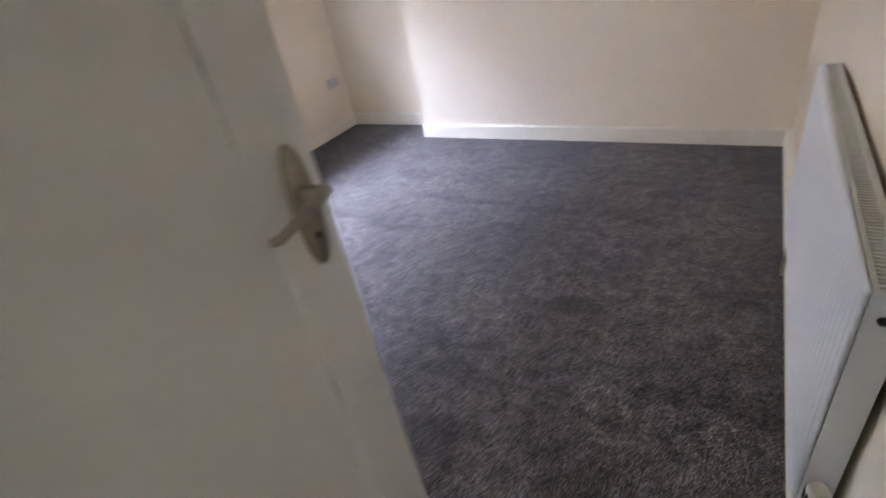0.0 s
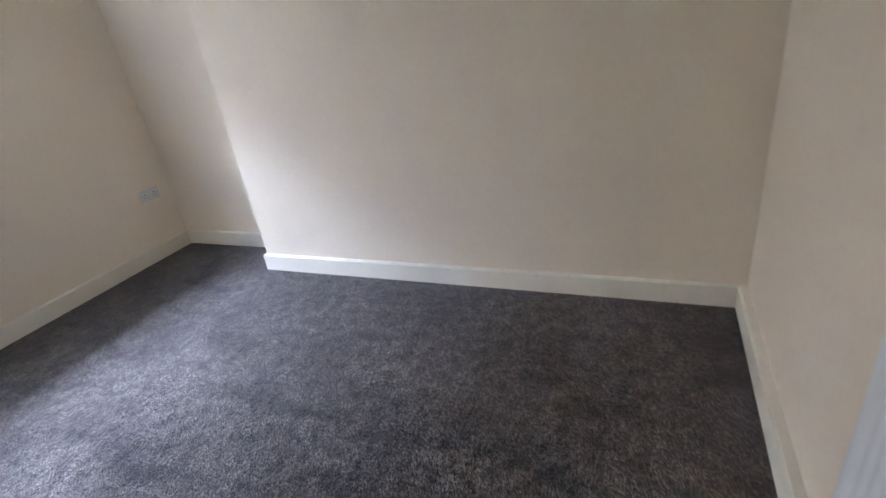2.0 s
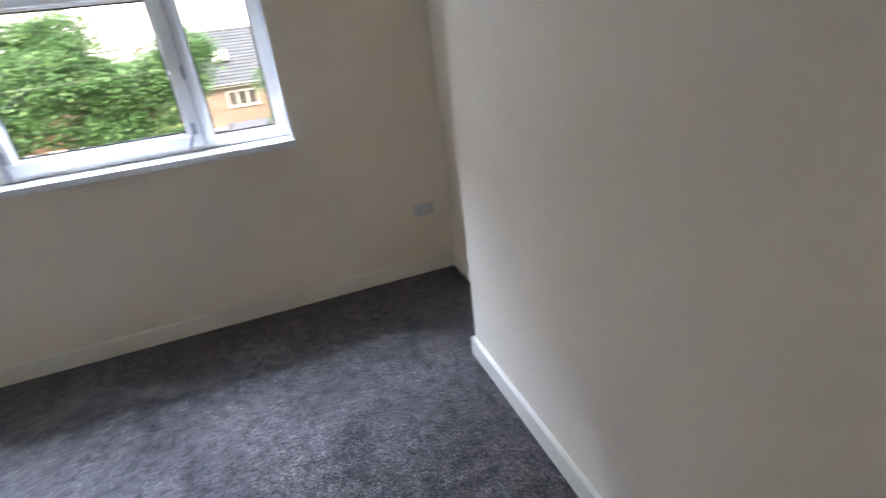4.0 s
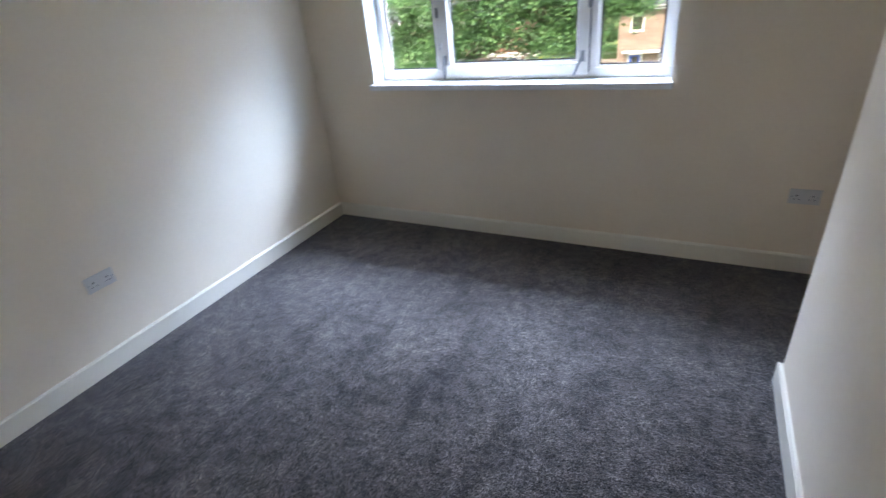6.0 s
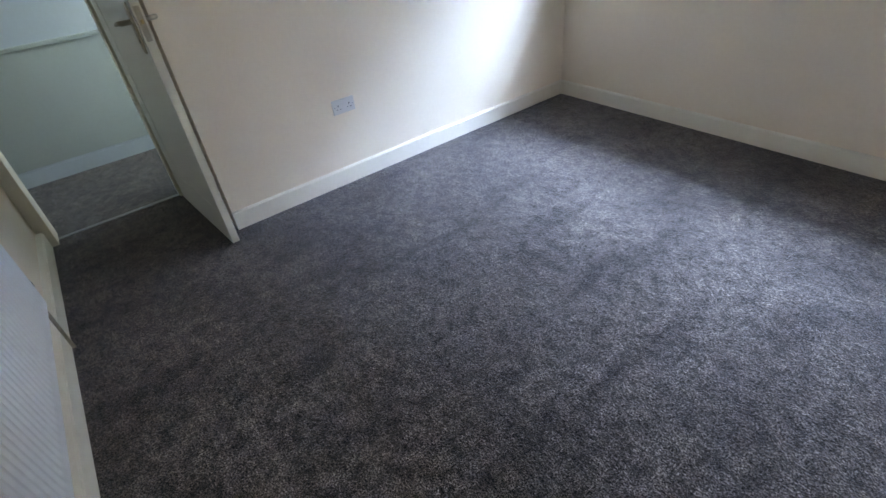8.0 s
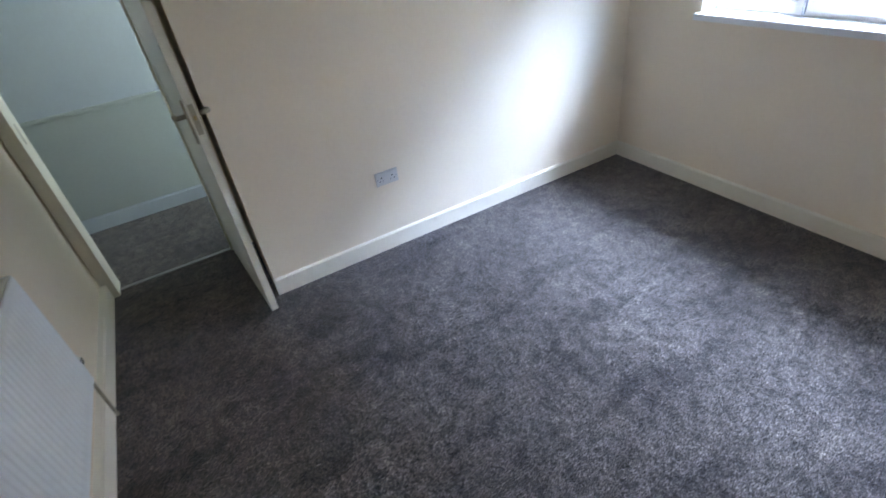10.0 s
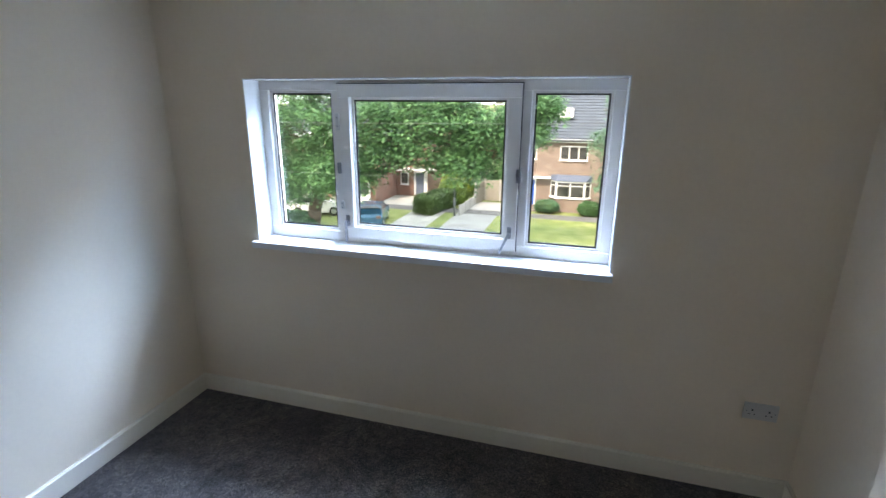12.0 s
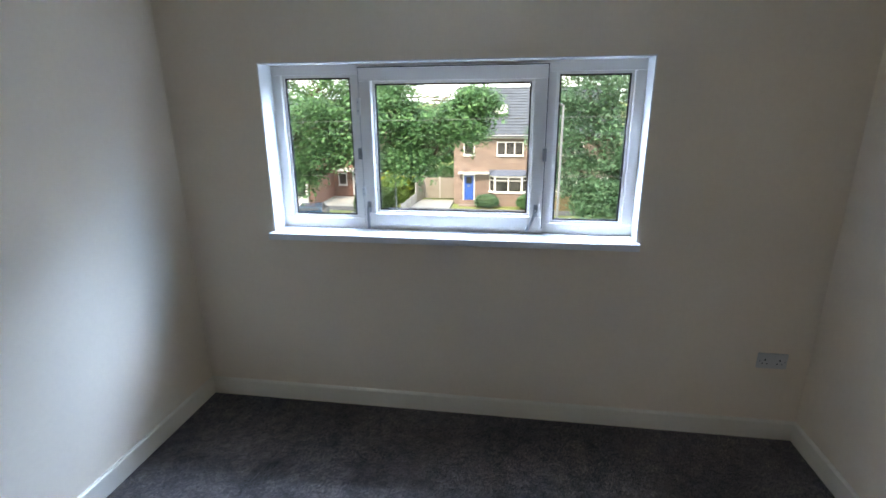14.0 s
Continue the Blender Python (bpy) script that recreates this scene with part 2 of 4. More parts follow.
ALLOY = plain("alloy_wheel", (0.5, 0.5, 0.52), 0.3, 1.0, 0.05)
CABLE = plain("black_cable", (0.12, 0.125, 0.13), 0.7)


# ---- mesh helpers ----
def box(bm, x0, x1, y0, y1, z0, z1, bevel=0.0, seg=2):
    g = bmesh.ops.create_cube(bm, size=1.0)
    vs = g["verts"]
    for v in vs:
        v.co = Vector((x0 + (v.co.x + 0.5) * (x1 - x0), y0 + (v.co.y + 0.5) * (y1 - y0), z0 + (v.co.z + 0.5) * (z1 - z0)))
    if bevel:
        es = list({e for v in vs for e in v.link_edges})
        bmesh.ops.bevel(bm, geom=es, offset=bevel, segments=seg, affect="EDGES", profile=0.6)


def boxes(*rows, bevel=0.0):
    bm = bmesh.new()
    for r in rows:
        box(bm, *r, bevel=bevel)
    return bm


def cyl(bm, p, q, r0, r1=None, seg=16):
    p, q = Vector(p), Vector(q)
    g = bmesh.ops.create_cone(bm, cap_ends=True, segments=seg, radius1=r0, radius2=r0 if r1 is None else r1, depth=(q - p).length)
    m = Matrix.Translation((p + q) / 2) @ (q - p).to_track_quat("Z", "Y").to_matrix().to_4x4()
    bmesh.ops.transform(bm, matrix=m, verts=g["verts"])
    return g["verts"]


def part(name, bm, mat, parent=None, label="", smooth=False):
    me = bpy.data.meshes.new(name)
    bm.to_mesh(me)
    bm.free()
    return mesh_part(name, me, mat, parent, label, smooth)


def mesh_part(name, me, mat, parent=None, label="", smooth=False):
    me.materials.append(mat)
    if smooth:
        for f in me.polygons:
            f.use_smooth = True
    ob = new(name, me)
    if parent:
        ob.parent = parent
    if label:
        tagged(ob, label)
    return ob


def base(name, label, category, at=(0, 0, 0), rz=0.0, group="", kind=""):
    e = new(name)
    e.empty_display_size = 0.05
    e.matrix_basis = pose(*at, 0, 0, rz)
    return tagged(e, label, category, group, kind)


def setting(name, bm, mat, label, category):
    return tagged(part(name, bm, mat), label, category, kind="structure")


# ---- the room's plan ----
CEIL_Z = 2.40
SOUTH = -3.745          # south wall face
EAST = 3.445            # back of the alcove
BREAST = 3.147          # face of the chimney breast
BREAST_N = -1.053       # its north return
RET = -2.800            # return wall beside the door
DOORX = -0.72           # room face of the doorway's wall
LAND = -1.79            # landing's far wall
WX0, WX1, WZ0, WZ1 = 0.545, 2.520, 1.055, 1.992
GROUND = -6.5

setting("floor", boxes((LAND - 0.1, EAST + 0.12, -5.4, 0.30, -0.2, 0.0)), CARPET, "grey-brown twist pile carpet fitted wall to wall", "carpet")
setting("ceiling", boxes((LAND - 0.1, EAST + 0.12, -5.4, 0.30, CEIL_Z, CEIL_Z + 0.2)), CEIL, "plain white painted ceiling above the room", "ceiling")
setting("wall_north", boxes((-0.1, EAST + 0.12, 0, 0.30, 0, WZ0), (-0.1, EAST + 0.12, 0, 0.30, WZ1, CEIL_Z), (-0.1, WX0, 0, 0.30, WZ0, WZ1), (WX1, EAST + 0.12, 0, 0.30, WZ0, WZ1)), WALL, "white painted plaster wall with a wide window opening", "wall")
setting("wall_west", boxes((-0.1, 0, RET, 0, 0, CEIL_Z)), WALL, "white painted plaster wall beside the window", "wall")
setting("wall_return", boxes((DOORX - 0.1, -0.1, RET, RET + 0.1, 0, CEIL_Z)), WALL, "white painted return wall behind the open door", "wall")
setting("wall_east", boxes((EAST, EAST + 0.12, BREAST_N, 0, 0, CEIL_Z)), WALL, "white painted back wall of the alcove", "wall")
setting("wall_chimney_breast", boxes((BREAST, EAST + 0.12, SOUTH, BREAST_N, 0, CEIL_Z), bevel=0.004), WALL, "white painted chimney breast with crisp corner", "wall")
setting("wall_south", boxes((DOORX - 0.1, EAST + 0.12, SOUTH - 0.1, SOUTH, 0, CEIL_Z)), WALL, "white painted plaster wall behind the radiator", "wall")
setting("wall_door", boxes((DOORX - 0.1, DOORX, SOUTH, RET, 2.07, CEIL_Z), (DOORX - 0.1, DOORX, -2.90, RET, 0, 2.07)), WALL, "white painted wall round the doorway", "wall")
setting("wall_landing", boxes((LAND - 0.1, LAND, -5.3, -1.2, 0, CEIL_Z)), LANDING, "landing wall tinted pale blue for cool daylight, grey-green lower half", "wall")
setting("wall_landing_north", boxes((LAND - 0.1, DOORX, -1.2, -1.1, 0, 0.9), (LAND - 0.1, DOORX, -1.2, -1.1, 2.1, CEIL_Z), (LAND - 0.1, LAND + 0.08, -1.2, -1.1, 0.9, 2.1), (DOORX - 0.18, DOORX, -1.2, -1.1, 0.9, 2.1)), LANDING, "landing end wall tinted pale blue for cool daylight, with a window opening", "wall")
setting("wall_landing_inner", boxes((DOORX - 0.1, DOORX, RET + 0.1, -1.2, 0, CEIL_Z), (DOORX - 0.1, DOORX, -5.3, SOUTH - 0.1, 0, CEIL_Z)), WALL, "plain white inner wall of the landing", "wall")
setting("wall_landing_south", boxes((LAND - 0.1, DOORX, -5.4, -5.3, 0, CEIL_Z)), WALL, "plain white end wall of the landing", "wall")
setting("wall_lower_storey", boxes((LAND - 0.1, EAST + 0.12, -5.4, 0.30, GROUND, -0.2)), BRICK_RED, "brick lower storeys of the house under the room", "wall")
setting("wall_panel_landing", boxes((LAND, LAND + 0.012, -5.3, -1.2, 0.12, 0.885)), PANEL, "pale grey-green painted lower wall on the landing", "wall")
setting("trim_dado", boxes((LAND, LAND + 0.026, -5.3, -1.2, 0.885, 0.915), bevel=0.006), PANEL, "thin painted dado strip along the landing", "trim")


def baseboard(x0, x1, y0, y1, top_side, paint=TRIM):
    """A run of skirting board with a rounded upper edge; top_side says which way it faces."""
    bm = bmesh.new()
    box(bm, x0, x1, y0, y1, 0.0, 0.11)
    axis = "x" if top_side in ("+x", "-x") else "y"
    want = max(v.co[0 if axis == "x" else 1] for v in bm.verts) if top_side[0] == "+" else min(v.co[0 if axis == "x" else 1] for v in bm.verts)
    es = [e for e in bm.edges if all(v.co.z > 0.1 and abs(v.co[0 if axis == "x" else 1] - want) < 1e-5 for v in e.verts)]
    bmesh.ops.bevel(bm, geom=es, offset=0.007, segments=3, affect="EDGES")
    return setting("baseboard", bm, paint, "white gloss skirting board along the carpet" if paint is TRIM else "landing skirting board in the same cool daylight tint as its wall", "skirting board")


S = 0.018
baseboard(0.0, EAST, -S, 0.0, "-y")
baseboard(0.0, S, RET - 0.004, -S, "+x")
baseboard(EAST - S, EAST, BREAST_N + S, -S, "-x")
baseboard(BREAST - S, EAST - S, BREAST_N, BREAST_N + S, "+y")
baseboard(BREAST - S, BREAST, SOUTH + 0.038, BREAST_N, "-x")
baseboard(DOORX + 0.06, BREAST, SOUTH, SOUTH + 0.038, "+y")
baseboard(LAND, LAND + S, -5.3, -1.2, "+x", LANDING)


# ---- doorway ----
def door_frame():
    d = base("door_frame", "cream gloss door frame round the open doorway", "door frame", (DOORX, -3.3, 0), kind="structure")
    def rel(b):
        for v in b.verts:
            v.co -= Vector((DOORX, -3.3, 0))
        return b
    part("jamb", rel(boxes((DOORX - 0.11, DOORX + 0.06, SOUTH + 0.006, SOUTH + 0.075, 0, 2.06), bevel=0.004)), CREAM, d)
    part("jamb", rel(boxes((DOORX - 0.11, DOORX + 0.012, -2.955, -2.90, 0, 2.06), bevel=0.004)), CREAM, d)
    part("head", rel(boxes((DOORX - 0.11, DOORX + 0.06, SOUTH + 0.075, -2.955, 1.99, 2.06), bevel=0.004)), CREAM, d)
    part("strike_plate", rel(boxes((DOORX - 0.03, DOORX - 0.005, SOUTH + 0.075, SOUTH + 0.0765, 1.02, 1.13), bevel=0.0005)), STEEL, d, "worn steel strike plate")
    return d


door_frame()
setting("threshold_strip", boxes((DOORX - 0.035, DOORX - 0.005, SOUTH + 0.075, -2.955, 0.0, 0.006), bevel=0.002), GREY_METAL, "thin metal carpet strip across the doorway", "threshold")


def lever_handle(parent, side, y):
    """A long oval back plate with a lever, on one face of the leaf."""
    bm = bmesh.new()
    g = bmesh.ops.create_cone(bm, cap_ends=True, segments=28, radius1=1.0, radius2=0.93, depth=1.0)
    bmesh.ops.transform(bm, matrix=Matrix.Translation((0.760, y + side * 0.004, 1.120)) @ pose(0, 0, 0, -90 * side, 0, 0) @ Matrix.Diagonal((0.029, 0.108, 0.009, 1)), verts=g["verts"])
    plate = part("back_plate", bm, STEEL, parent, "oval satin steel back plate", True)
    bm = bmesh.new()
    cyl(bm, (0.760, y + side * 0.006, 1.150), (0.760, y + side * 0.050, 1.150), 0.011)
    cyl(bm, (0.767, y + side * 0.050, 1.152), (0.715, y + side * 0.055, 1.146), 0.0105, 0.009)
    cyl(bm, (0.715, y + side * 0.055, 1.146), (0.647, y + side * 0.050, 1.134), 0.009, 0.0075)
    cyl(bm, (0.647, y + side * 0.050, 1.134), (0.639, y + side * 0.040, 1.133), 0.0075, 0.006)
    part("lever", bm, STEEL, plate, "curved lever handle", True)
    bm = bmesh.new()
    cyl(bm, (0.760, y + side * 0.006, 1.070), (0.760, y + side * 0.0092, 1.070), 0.006)
    part("keyhole", bm, SLOT, plate)
    return plate


def door_leaf():
    W, H, T = 0.815, 1.98, 0.040
    d = base("door_1", "open white gloss panelled door with lever handles", "door", (-0.665, -2.922, 0.008), 4.6)
    st = 0.135
    part("stile", boxes((0, st, -T / 2, T / 2, 0, H), bevel=0.003), DOOR, d)
    part("stile", boxes((W - st, W, -T / 2, T / 2, 0, H), bevel=0.003), DOOR, d)
    part("rail", boxes((st, W - st, -T / 2, T / 2, 0, 0.2), bevel=0.003), DOOR, d)
    part("rail", boxes((st, W - st, -T / 2, T / 2, H - 0.115, H), bevel=0.003), DOOR, d)
    part("door_panel", boxes((st, W - st, -T / 2 + 0.0025, T / 2 - 0.0025, 0.2, H - 0.115), bevel=0.002), DOOR, d)
    lever_handle(d, -1, -T / 2)
    lever_handle(d, 1, T / 2)
    part("lipping", boxes((W + 0.0002, W + 0.0012, -T / 2 + 0.002, T / 2 - 0.002, 0.002, H - 0.002)), CREAM, d, "cream worn door edge")
    latch = part("latch_plate", boxes((W + 0.0012, W + 0.0027, -0.012, 0.012, 1.07, 1.21), bevel=0.0005), STEEL, d, "steel latch plate in the door edge")
    part("latch_bolt", boxes((W + 0.0027, W + 0.012, -0.006, 0.006, 1.14, 1.158), bevel=0.002), BRASS, latch)
    for z in (0.2, 1.0, 1.75):
        bm = bmesh.new()
        cyl(bm, (-0.006, T / 2 + 0.002, z), (-0.006, T / 2 + 0.002, z + 0.09), 0.006)
        part("hinge", bm, STEEL, d)
    return d


door_leaf()


# ---- window ----
def window():
    w = base("window_1", "white plastic three-light window with an opening middle sash", "window", (WX0, 0.0, 1.09), kind="structure")
    ox, oz = WX0, 1.09
    X0, X1 = 0.0, WX1 - WX0
    Z1 = WZ1 - oz
    Y0, Y1 = 0.135, 0.195
    def bar(name, x0, x1, z0, z1, y0=Y0, y1=Y1, mat=UPVC, parent=w, bevel=0.004, label=""):
        return part(name, boxes((x0, x1, y0, y1, z0, z1), bevel=bevel), mat, parent, label)
    f = 0.058
    m0, m1 = 1.003 - ox, 1.060 - ox       # left mullion
    n0, n1 = 2.027 - ox, 2.085 - ox       # right mullion
    bar("window_frame", X0, X1, 0.0, f)
    bar("window_frame", X0, X1, Z1 - f, Z1)
    bar("window_frame", X0, f, f, Z1 - f)
    bar("window_frame", X1 - f, X1, f, Z1 - f)
    bar("mullion", m0, m1, f, Z1 - f)
    bar("mullion", n0, n1, f, Z1 - f)
    def pane(x0, x1, z0, z1, y, parent):
        g = part("pane", boxes((x0 - 0.004, x1 + 0.004, y, y + 0.004, z0 - 0.004, z1 + 0.004)), GLASS, parent, "clear glass pane")
        g.visible_shadow = False
        k = 0.009
        part("gasket", boxes((x0, x1, y - 0.004, y, z0, z0 + k), (x0, x1, y - 0.004, y, z1 - k, z1), (x0, x0 + k, y - 0.004, y, z0 + k, z1 - k), (x1 - k, x1, y - 0.004, y, z0 + k, z1 - k)), GASKET, parent, "black rubber glazing gasket")
    def bead(x0, x1, z0, z1, y, parent, b=0.014):
        part("glazing_bead", boxes((x0, x1, y - 0.012, y, z0, z0 + b), (x0, x1, y - 0.012, y, z1 - b, z1), (x0, x0 + b, y - 0.012, y, z0 + b, z1 - b), (x1 - b, x1, y - 0.012, y, z0 + b, z1 - b), bevel=0.002), UPVC, parent)
        pane(x0 + b, x1 - b, z0 + b, z1 - b, y, parent)
    bead(f, m0, f, Z1 - f, 0.165, w)
    bead(n1, X1 - f, f, Z1 - f, 0.165, w)
    # middle sash
    a0, a1, c0, c1 = m1 - 0.012, n0 + 0.012, f - 0.030, Z1 - f + 0.032
    s = 0.066
    sash = part("sash", boxes((a0, a1, 0.115, 0.180, c0, c0 + s), (a0, a1, 0.115, 0.180, c1 - s, c1), (a0, a0 + s, 0.115, 0.180, c0 + s, c1 - s), (a1 - s, a1, 0.115, 0.180, c0 + s, c1 - s), bevel=0.004), UPVC, w, "white opening sash")
    bead(a0 + s, a1 - s, c0 + s, c1 - s, 0.158, sash)
    part("seal_line", boxes((a0 - 0.005, a1 + 0.005, 0.126, 0.1346, c1, c1 + 0.005), (a0 - 0.004, a0, 0.126, 0.1346, c0, c1), (a1, a1 + 0.004, 0.126, 0.1346, c0, c1)), GASKET, sash, "dark joint round the sash")
    # handles low on each side of the sash
    for hx, tilt, mat in ((a0 + 0.030, 0.0, GREY_METAL), (a1 - 0.034, 24.0, GREY_METAL)):
        bm = boxes((-0.011, 0.011, -0.012, 0.0, -0.032, 0.032), bevel=0.004)
        bmesh.ops.transform(bm, matrix=Matrix.Translation((hx, 0.115, c0 + 0.105)), verts=bm.verts)
        h = part("window_handle", bm, mat, sash, "grey metal cockspur handle")
        bm = bmesh.new()
        cyl(bm, (0, -0.010, 0), (0, -0.034, 0), 0.008)
        box(bm, -0.007, 0.007, -0.040, -0.028, -0.115, 0.010, bevel=0.003)
        bmesh.ops.transform(bm, matrix=Matrix.Translation((hx, 0.115, c0 + 0.10)) @ pose(0, 0, 0, 0, tilt, 0), verts=bm.verts)
        part("lever", bm, mat, h)
    for px, pz, pm, hh in ((m1 - 0.022, 0.43, GREY_METAL, 0.030), (n0 + 0.010, 0.43, GREY_METAL, 0.034), (m1 - 0.018, 0.68, PLASTIC, 0.045), (m1 - 0.012, 0.22, PLASTIC, 0.024)):
        pl = part("catch_plate", boxes((px - 0.009, px + 0.012, 0.106, 0.1345, pz - hh, pz + hh), bevel=0.003), pm, w, "small metal catch on the mullion")
        bm = bmesh.new()
        for dz in (-0.5, 0.5):
            cyl(bm, (px, 0.106, pz + dz * hh), (px, 0.1035, pz + dz * hh), 0.004, seg=10)
        part("screw", bm, GREY_METAL, pl)
    # inner sill board
    part("window_sill", boxes((-0.022, X1 + 0.010, -0.040, 0.150, -0.038, 0.0), bevel=0.005), SILL, w, "white sill board with rounded nose")
    return w


window()
setting("trim_reveal", boxes((WX0, WX0 + 0.006, 0.001, 0.135, 1.09, WZ1), (WX1 - 0.006, WX1, 0.001, 0.135, 1.09, WZ1), (WX0 + 0.006, WX1 - 0.006, 0.001, 0.135, WZ1 - 0.006, WZ1)), SILL, "smooth white lining of the window reveal", "window reveal")


def double_socket(x, y, z, rz):
    s = base("double_socket", "white plastic double power socket on the wall", "socket", (x, y, z), rz, "wall sockets")
    part("face_plate", boxes((-0.073, 0.073, -0.009, 0.0, -0.043, 0.043), bevel=0.0025), PLASTIC, s)
    for sx in (-0.036, 0.036):
        part("rocker_switch", boxes((sx * 0.35 - 0.007, sx * 0.35 + 0.007, -0.012, -0.009, 0.012, 0.032), bevel=0.001), PLASTIC, s)
        part("pin_slots", boxes((sx - 0.004, sx + 0.004, -0.0095, -0.0088, 0.002, 0.011), (sx - 0.015, sx - 0.008, -0.0095, -0.0088, -0.017, -0.012), (sx + 0.008, sx + 0.015, -0.0095, -0.0088, -0.017, -0.012)), SLOT, s, "dark pin slots")
    for sx in (-0.061, 0.061):
        bm = bmesh.new()
        cyl(bm, (sx, -0.009, 0), (sx, -0.0098, 0), 0.0035, seg=10)
        part("screw", bm, GREY_METAL, s)
    return s


double_socket(3.189 + 0.073, 0.0, 0.426 + 0.043, 0)
double_socket(0.0, -2.049 + 0.073, 0.449 + 0.043, 90)


# ---- radiator ----
def radiator():
    X0, X1, Z0, Z1 = 0.454, 1.774, 0.276, 0.862
    YB, YF = SOUTH + 0.018, SOUTH + 0.076
    r = base("radiator", "white enamelled double panel radiator on the wall", "radiator", (0, 0, 0))
    # fluted front panel
    bm = bmesh.new()
    n = 35
    xs, step = [], (X1 - X0 - 0.05) / n
    prof = [(X0 + 0.002, YF - 0.006), (X0 + 0.010, YF)]
    for i in range(n):
        a = X0 + 0.025 + i * step
        prof += [(a, YF), (a + step * 0.18, YF - 0.006), (a + step * 0.45, YF - 0.006), (a + step * 0.62, YF)]
    prof += [(X1 - 0.010, YF), (X1 - 0.002, YF - 0.006)]
    flat = [(x, YF - 0.001 if 0.008 < x - X0 < X1 - X0 - 0.008 else y) for x, y in prof]
    rows = []
    for z, pr in ((Z0, [(x, YF - 0.008) for x, y in prof]), (Z0 + 0.010, flat), (Z0 + 0.045, flat), (Z0 + 0.065, prof), (Z1 - 0.055, prof), (Z1 - 0.035, flat), (Z1 - 0.008, flat), (Z1, [(x, YF - 0.007) for x, y in prof])):
        rows.append([bm.verts.new((x, y, z)) for x, y in pr])
    for a, b in zip(rows, rows[1:]):
        for i in range(len(a) - 1):
            bm.faces.new((a[i], a[i + 1], b[i + 1], b[i]))
    bmesh.ops.recalc_face_normals(bm, faces=bm.faces)
    front = part("front_panel", bm, RADWHITE, r, "fluted white front panel", True)
    sol = front.modifiers.new("thick", "SOLIDIFY")
    sol.thickness, sol.offset = 0.008, 0
    part("back_panel", boxes((X0 + 0.004, X1 - 0.004, YB - 0.006, YB + 0.006, Z0, Z1 - 0.004), bevel=0.003), RADCREAM, r)
    part("side_cover", boxes((X0 - 0.003, X0 + 0.0015, YB - 0.006, YF - 0.008, Z0 + 0.004, Z1 + 0.002), bevel=0.0015), RADWHITE, r)
    part("side_cover", boxes((X1 - 0.0015, X1 + 0.003, YB - 0.006, YF - 0.008, Z0 + 0.004, Z1 + 0.002), bevel=0.0015), RADWHITE, r)
    g = part("top_grille", boxes((X0, X1, YF - 0.018, YF - 0.010, Z1 - 0.004, Z1 + 0.003), (X0, X1, YB - 0.004, YB + 0.010, Z1 - 0.004, Z1 + 0.003), bevel=0.0015), RADCREAM, r, "cream slotted top grille")
    bm = bmesh.new()
    k = int((X1 - X0) / 0.0125)
    for i in range(k):
        x = X0 + 0.006 + i * 0.0125
        box(bm, x, x + 0.0055, YB + 0.010, YF - 0.018, Z1 - 0.003, Z1 + 0.001)
    tagged(part("grille_bar", bm, RADCREAM, g), kind="stuff")
    fin = bpy.data.meshes.new("convector_fin")
    bm = boxes((-0.0005, 0.0005, YB + 0.008, YF - 0.012, Z0 + 0.03, Z1 - 0.03))
    bm.to_mesh(fin), bm.free()
    fin.materials.append(RADCREAM)
    for i in range(int((X1 - X0 - 0.04) / 0.025)):
        o = new("convector_fin", fin)
        o.parent, o.location = r, (X0 + 0.02 + i * 0.025, 0, 0)
    # lower row of small perforations along the bottom seam
    bm = bmesh.new()
    for i in range(40):
        x = X0 + 0.02 + i * (X1 - X0 - 0.04) / 40
        box(bm, x, x + 0.016, YF - 0.004, YF + 0.0012, Z0 + 0.004, Z0 + 0.012)
    tagged(part("seam_weld", bm, RADWHITE, r, "row of small weld marks"), kind="stuff")
    # thermostatic valve and pipe at the near end
    v = part("valve_body", boxes((X0 - 0.052, X0 - 0.004, YB + 0.018, YB + 0.040, Z0 + 0.022, Z0 + 0.044), bevel=0.004), STEEL, r, "chrome valve body")
    bm = bmesh.new()
    c = (X0 - 0.040, YB + 0.029)
    cyl(bm, (*c, Z0 + 0.044), (*c, Z0 + 0.062), 0.013, 0.020, 20)
    cyl(bm, (*c, Z0 + 0.062), (*c, Z0 + 0.105), 0.020, 0.022, 20)
    cyl(bm, (*c, Z0 + 0.105), (*c, Z0 + 0.122), 0.022, 0.012, 20)
    cap = part("valve_cap", bm, CREAM, v, "cream ribbed thermostatic valve head", True)
    bm = bmesh.new()
    for i in range(12):
        a = i * math.tau / 12
        p = (c[0] + 0.0215 * math.cos(a), c[1] + 0.0215 * math.sin(a))
        box(bm, p[0] - 0.0025, p[0] + 0.0025, p[1] - 0.0025, p[1] + 0.0025, Z0 + 0.072, Z0 + 0.100)
    part("grip_slot", bm, SLOT, cap)
    bm = bmesh.new()
    cyl(bm, (*c, 0.0), (*c, Z0 + 0.024), 0.0075)
    part("pipe", bm, STEEL, r, "chrome supply pipe", True)
    bm = bmesh.new()
    cyl(bm, (X0 - 0.004, YB + 0.026, Z1 - 0.05), (X0 - 0.010, YB + 0.026, Z1 - 0.05), 0.008, 0.007)
    part("end_plug", bm, GASKET, r, "black plastic vent plug", True)
    for x in (X0 + 0.2, X1 - 0.2):
        part("wall_bracket", boxes((x, x + 0.03, SOUTH, YB - 0.006, Z0 + 0.05, Z1 - 0.08), bevel=0.002), RADWHITE, r)
    bm = bmesh.new()
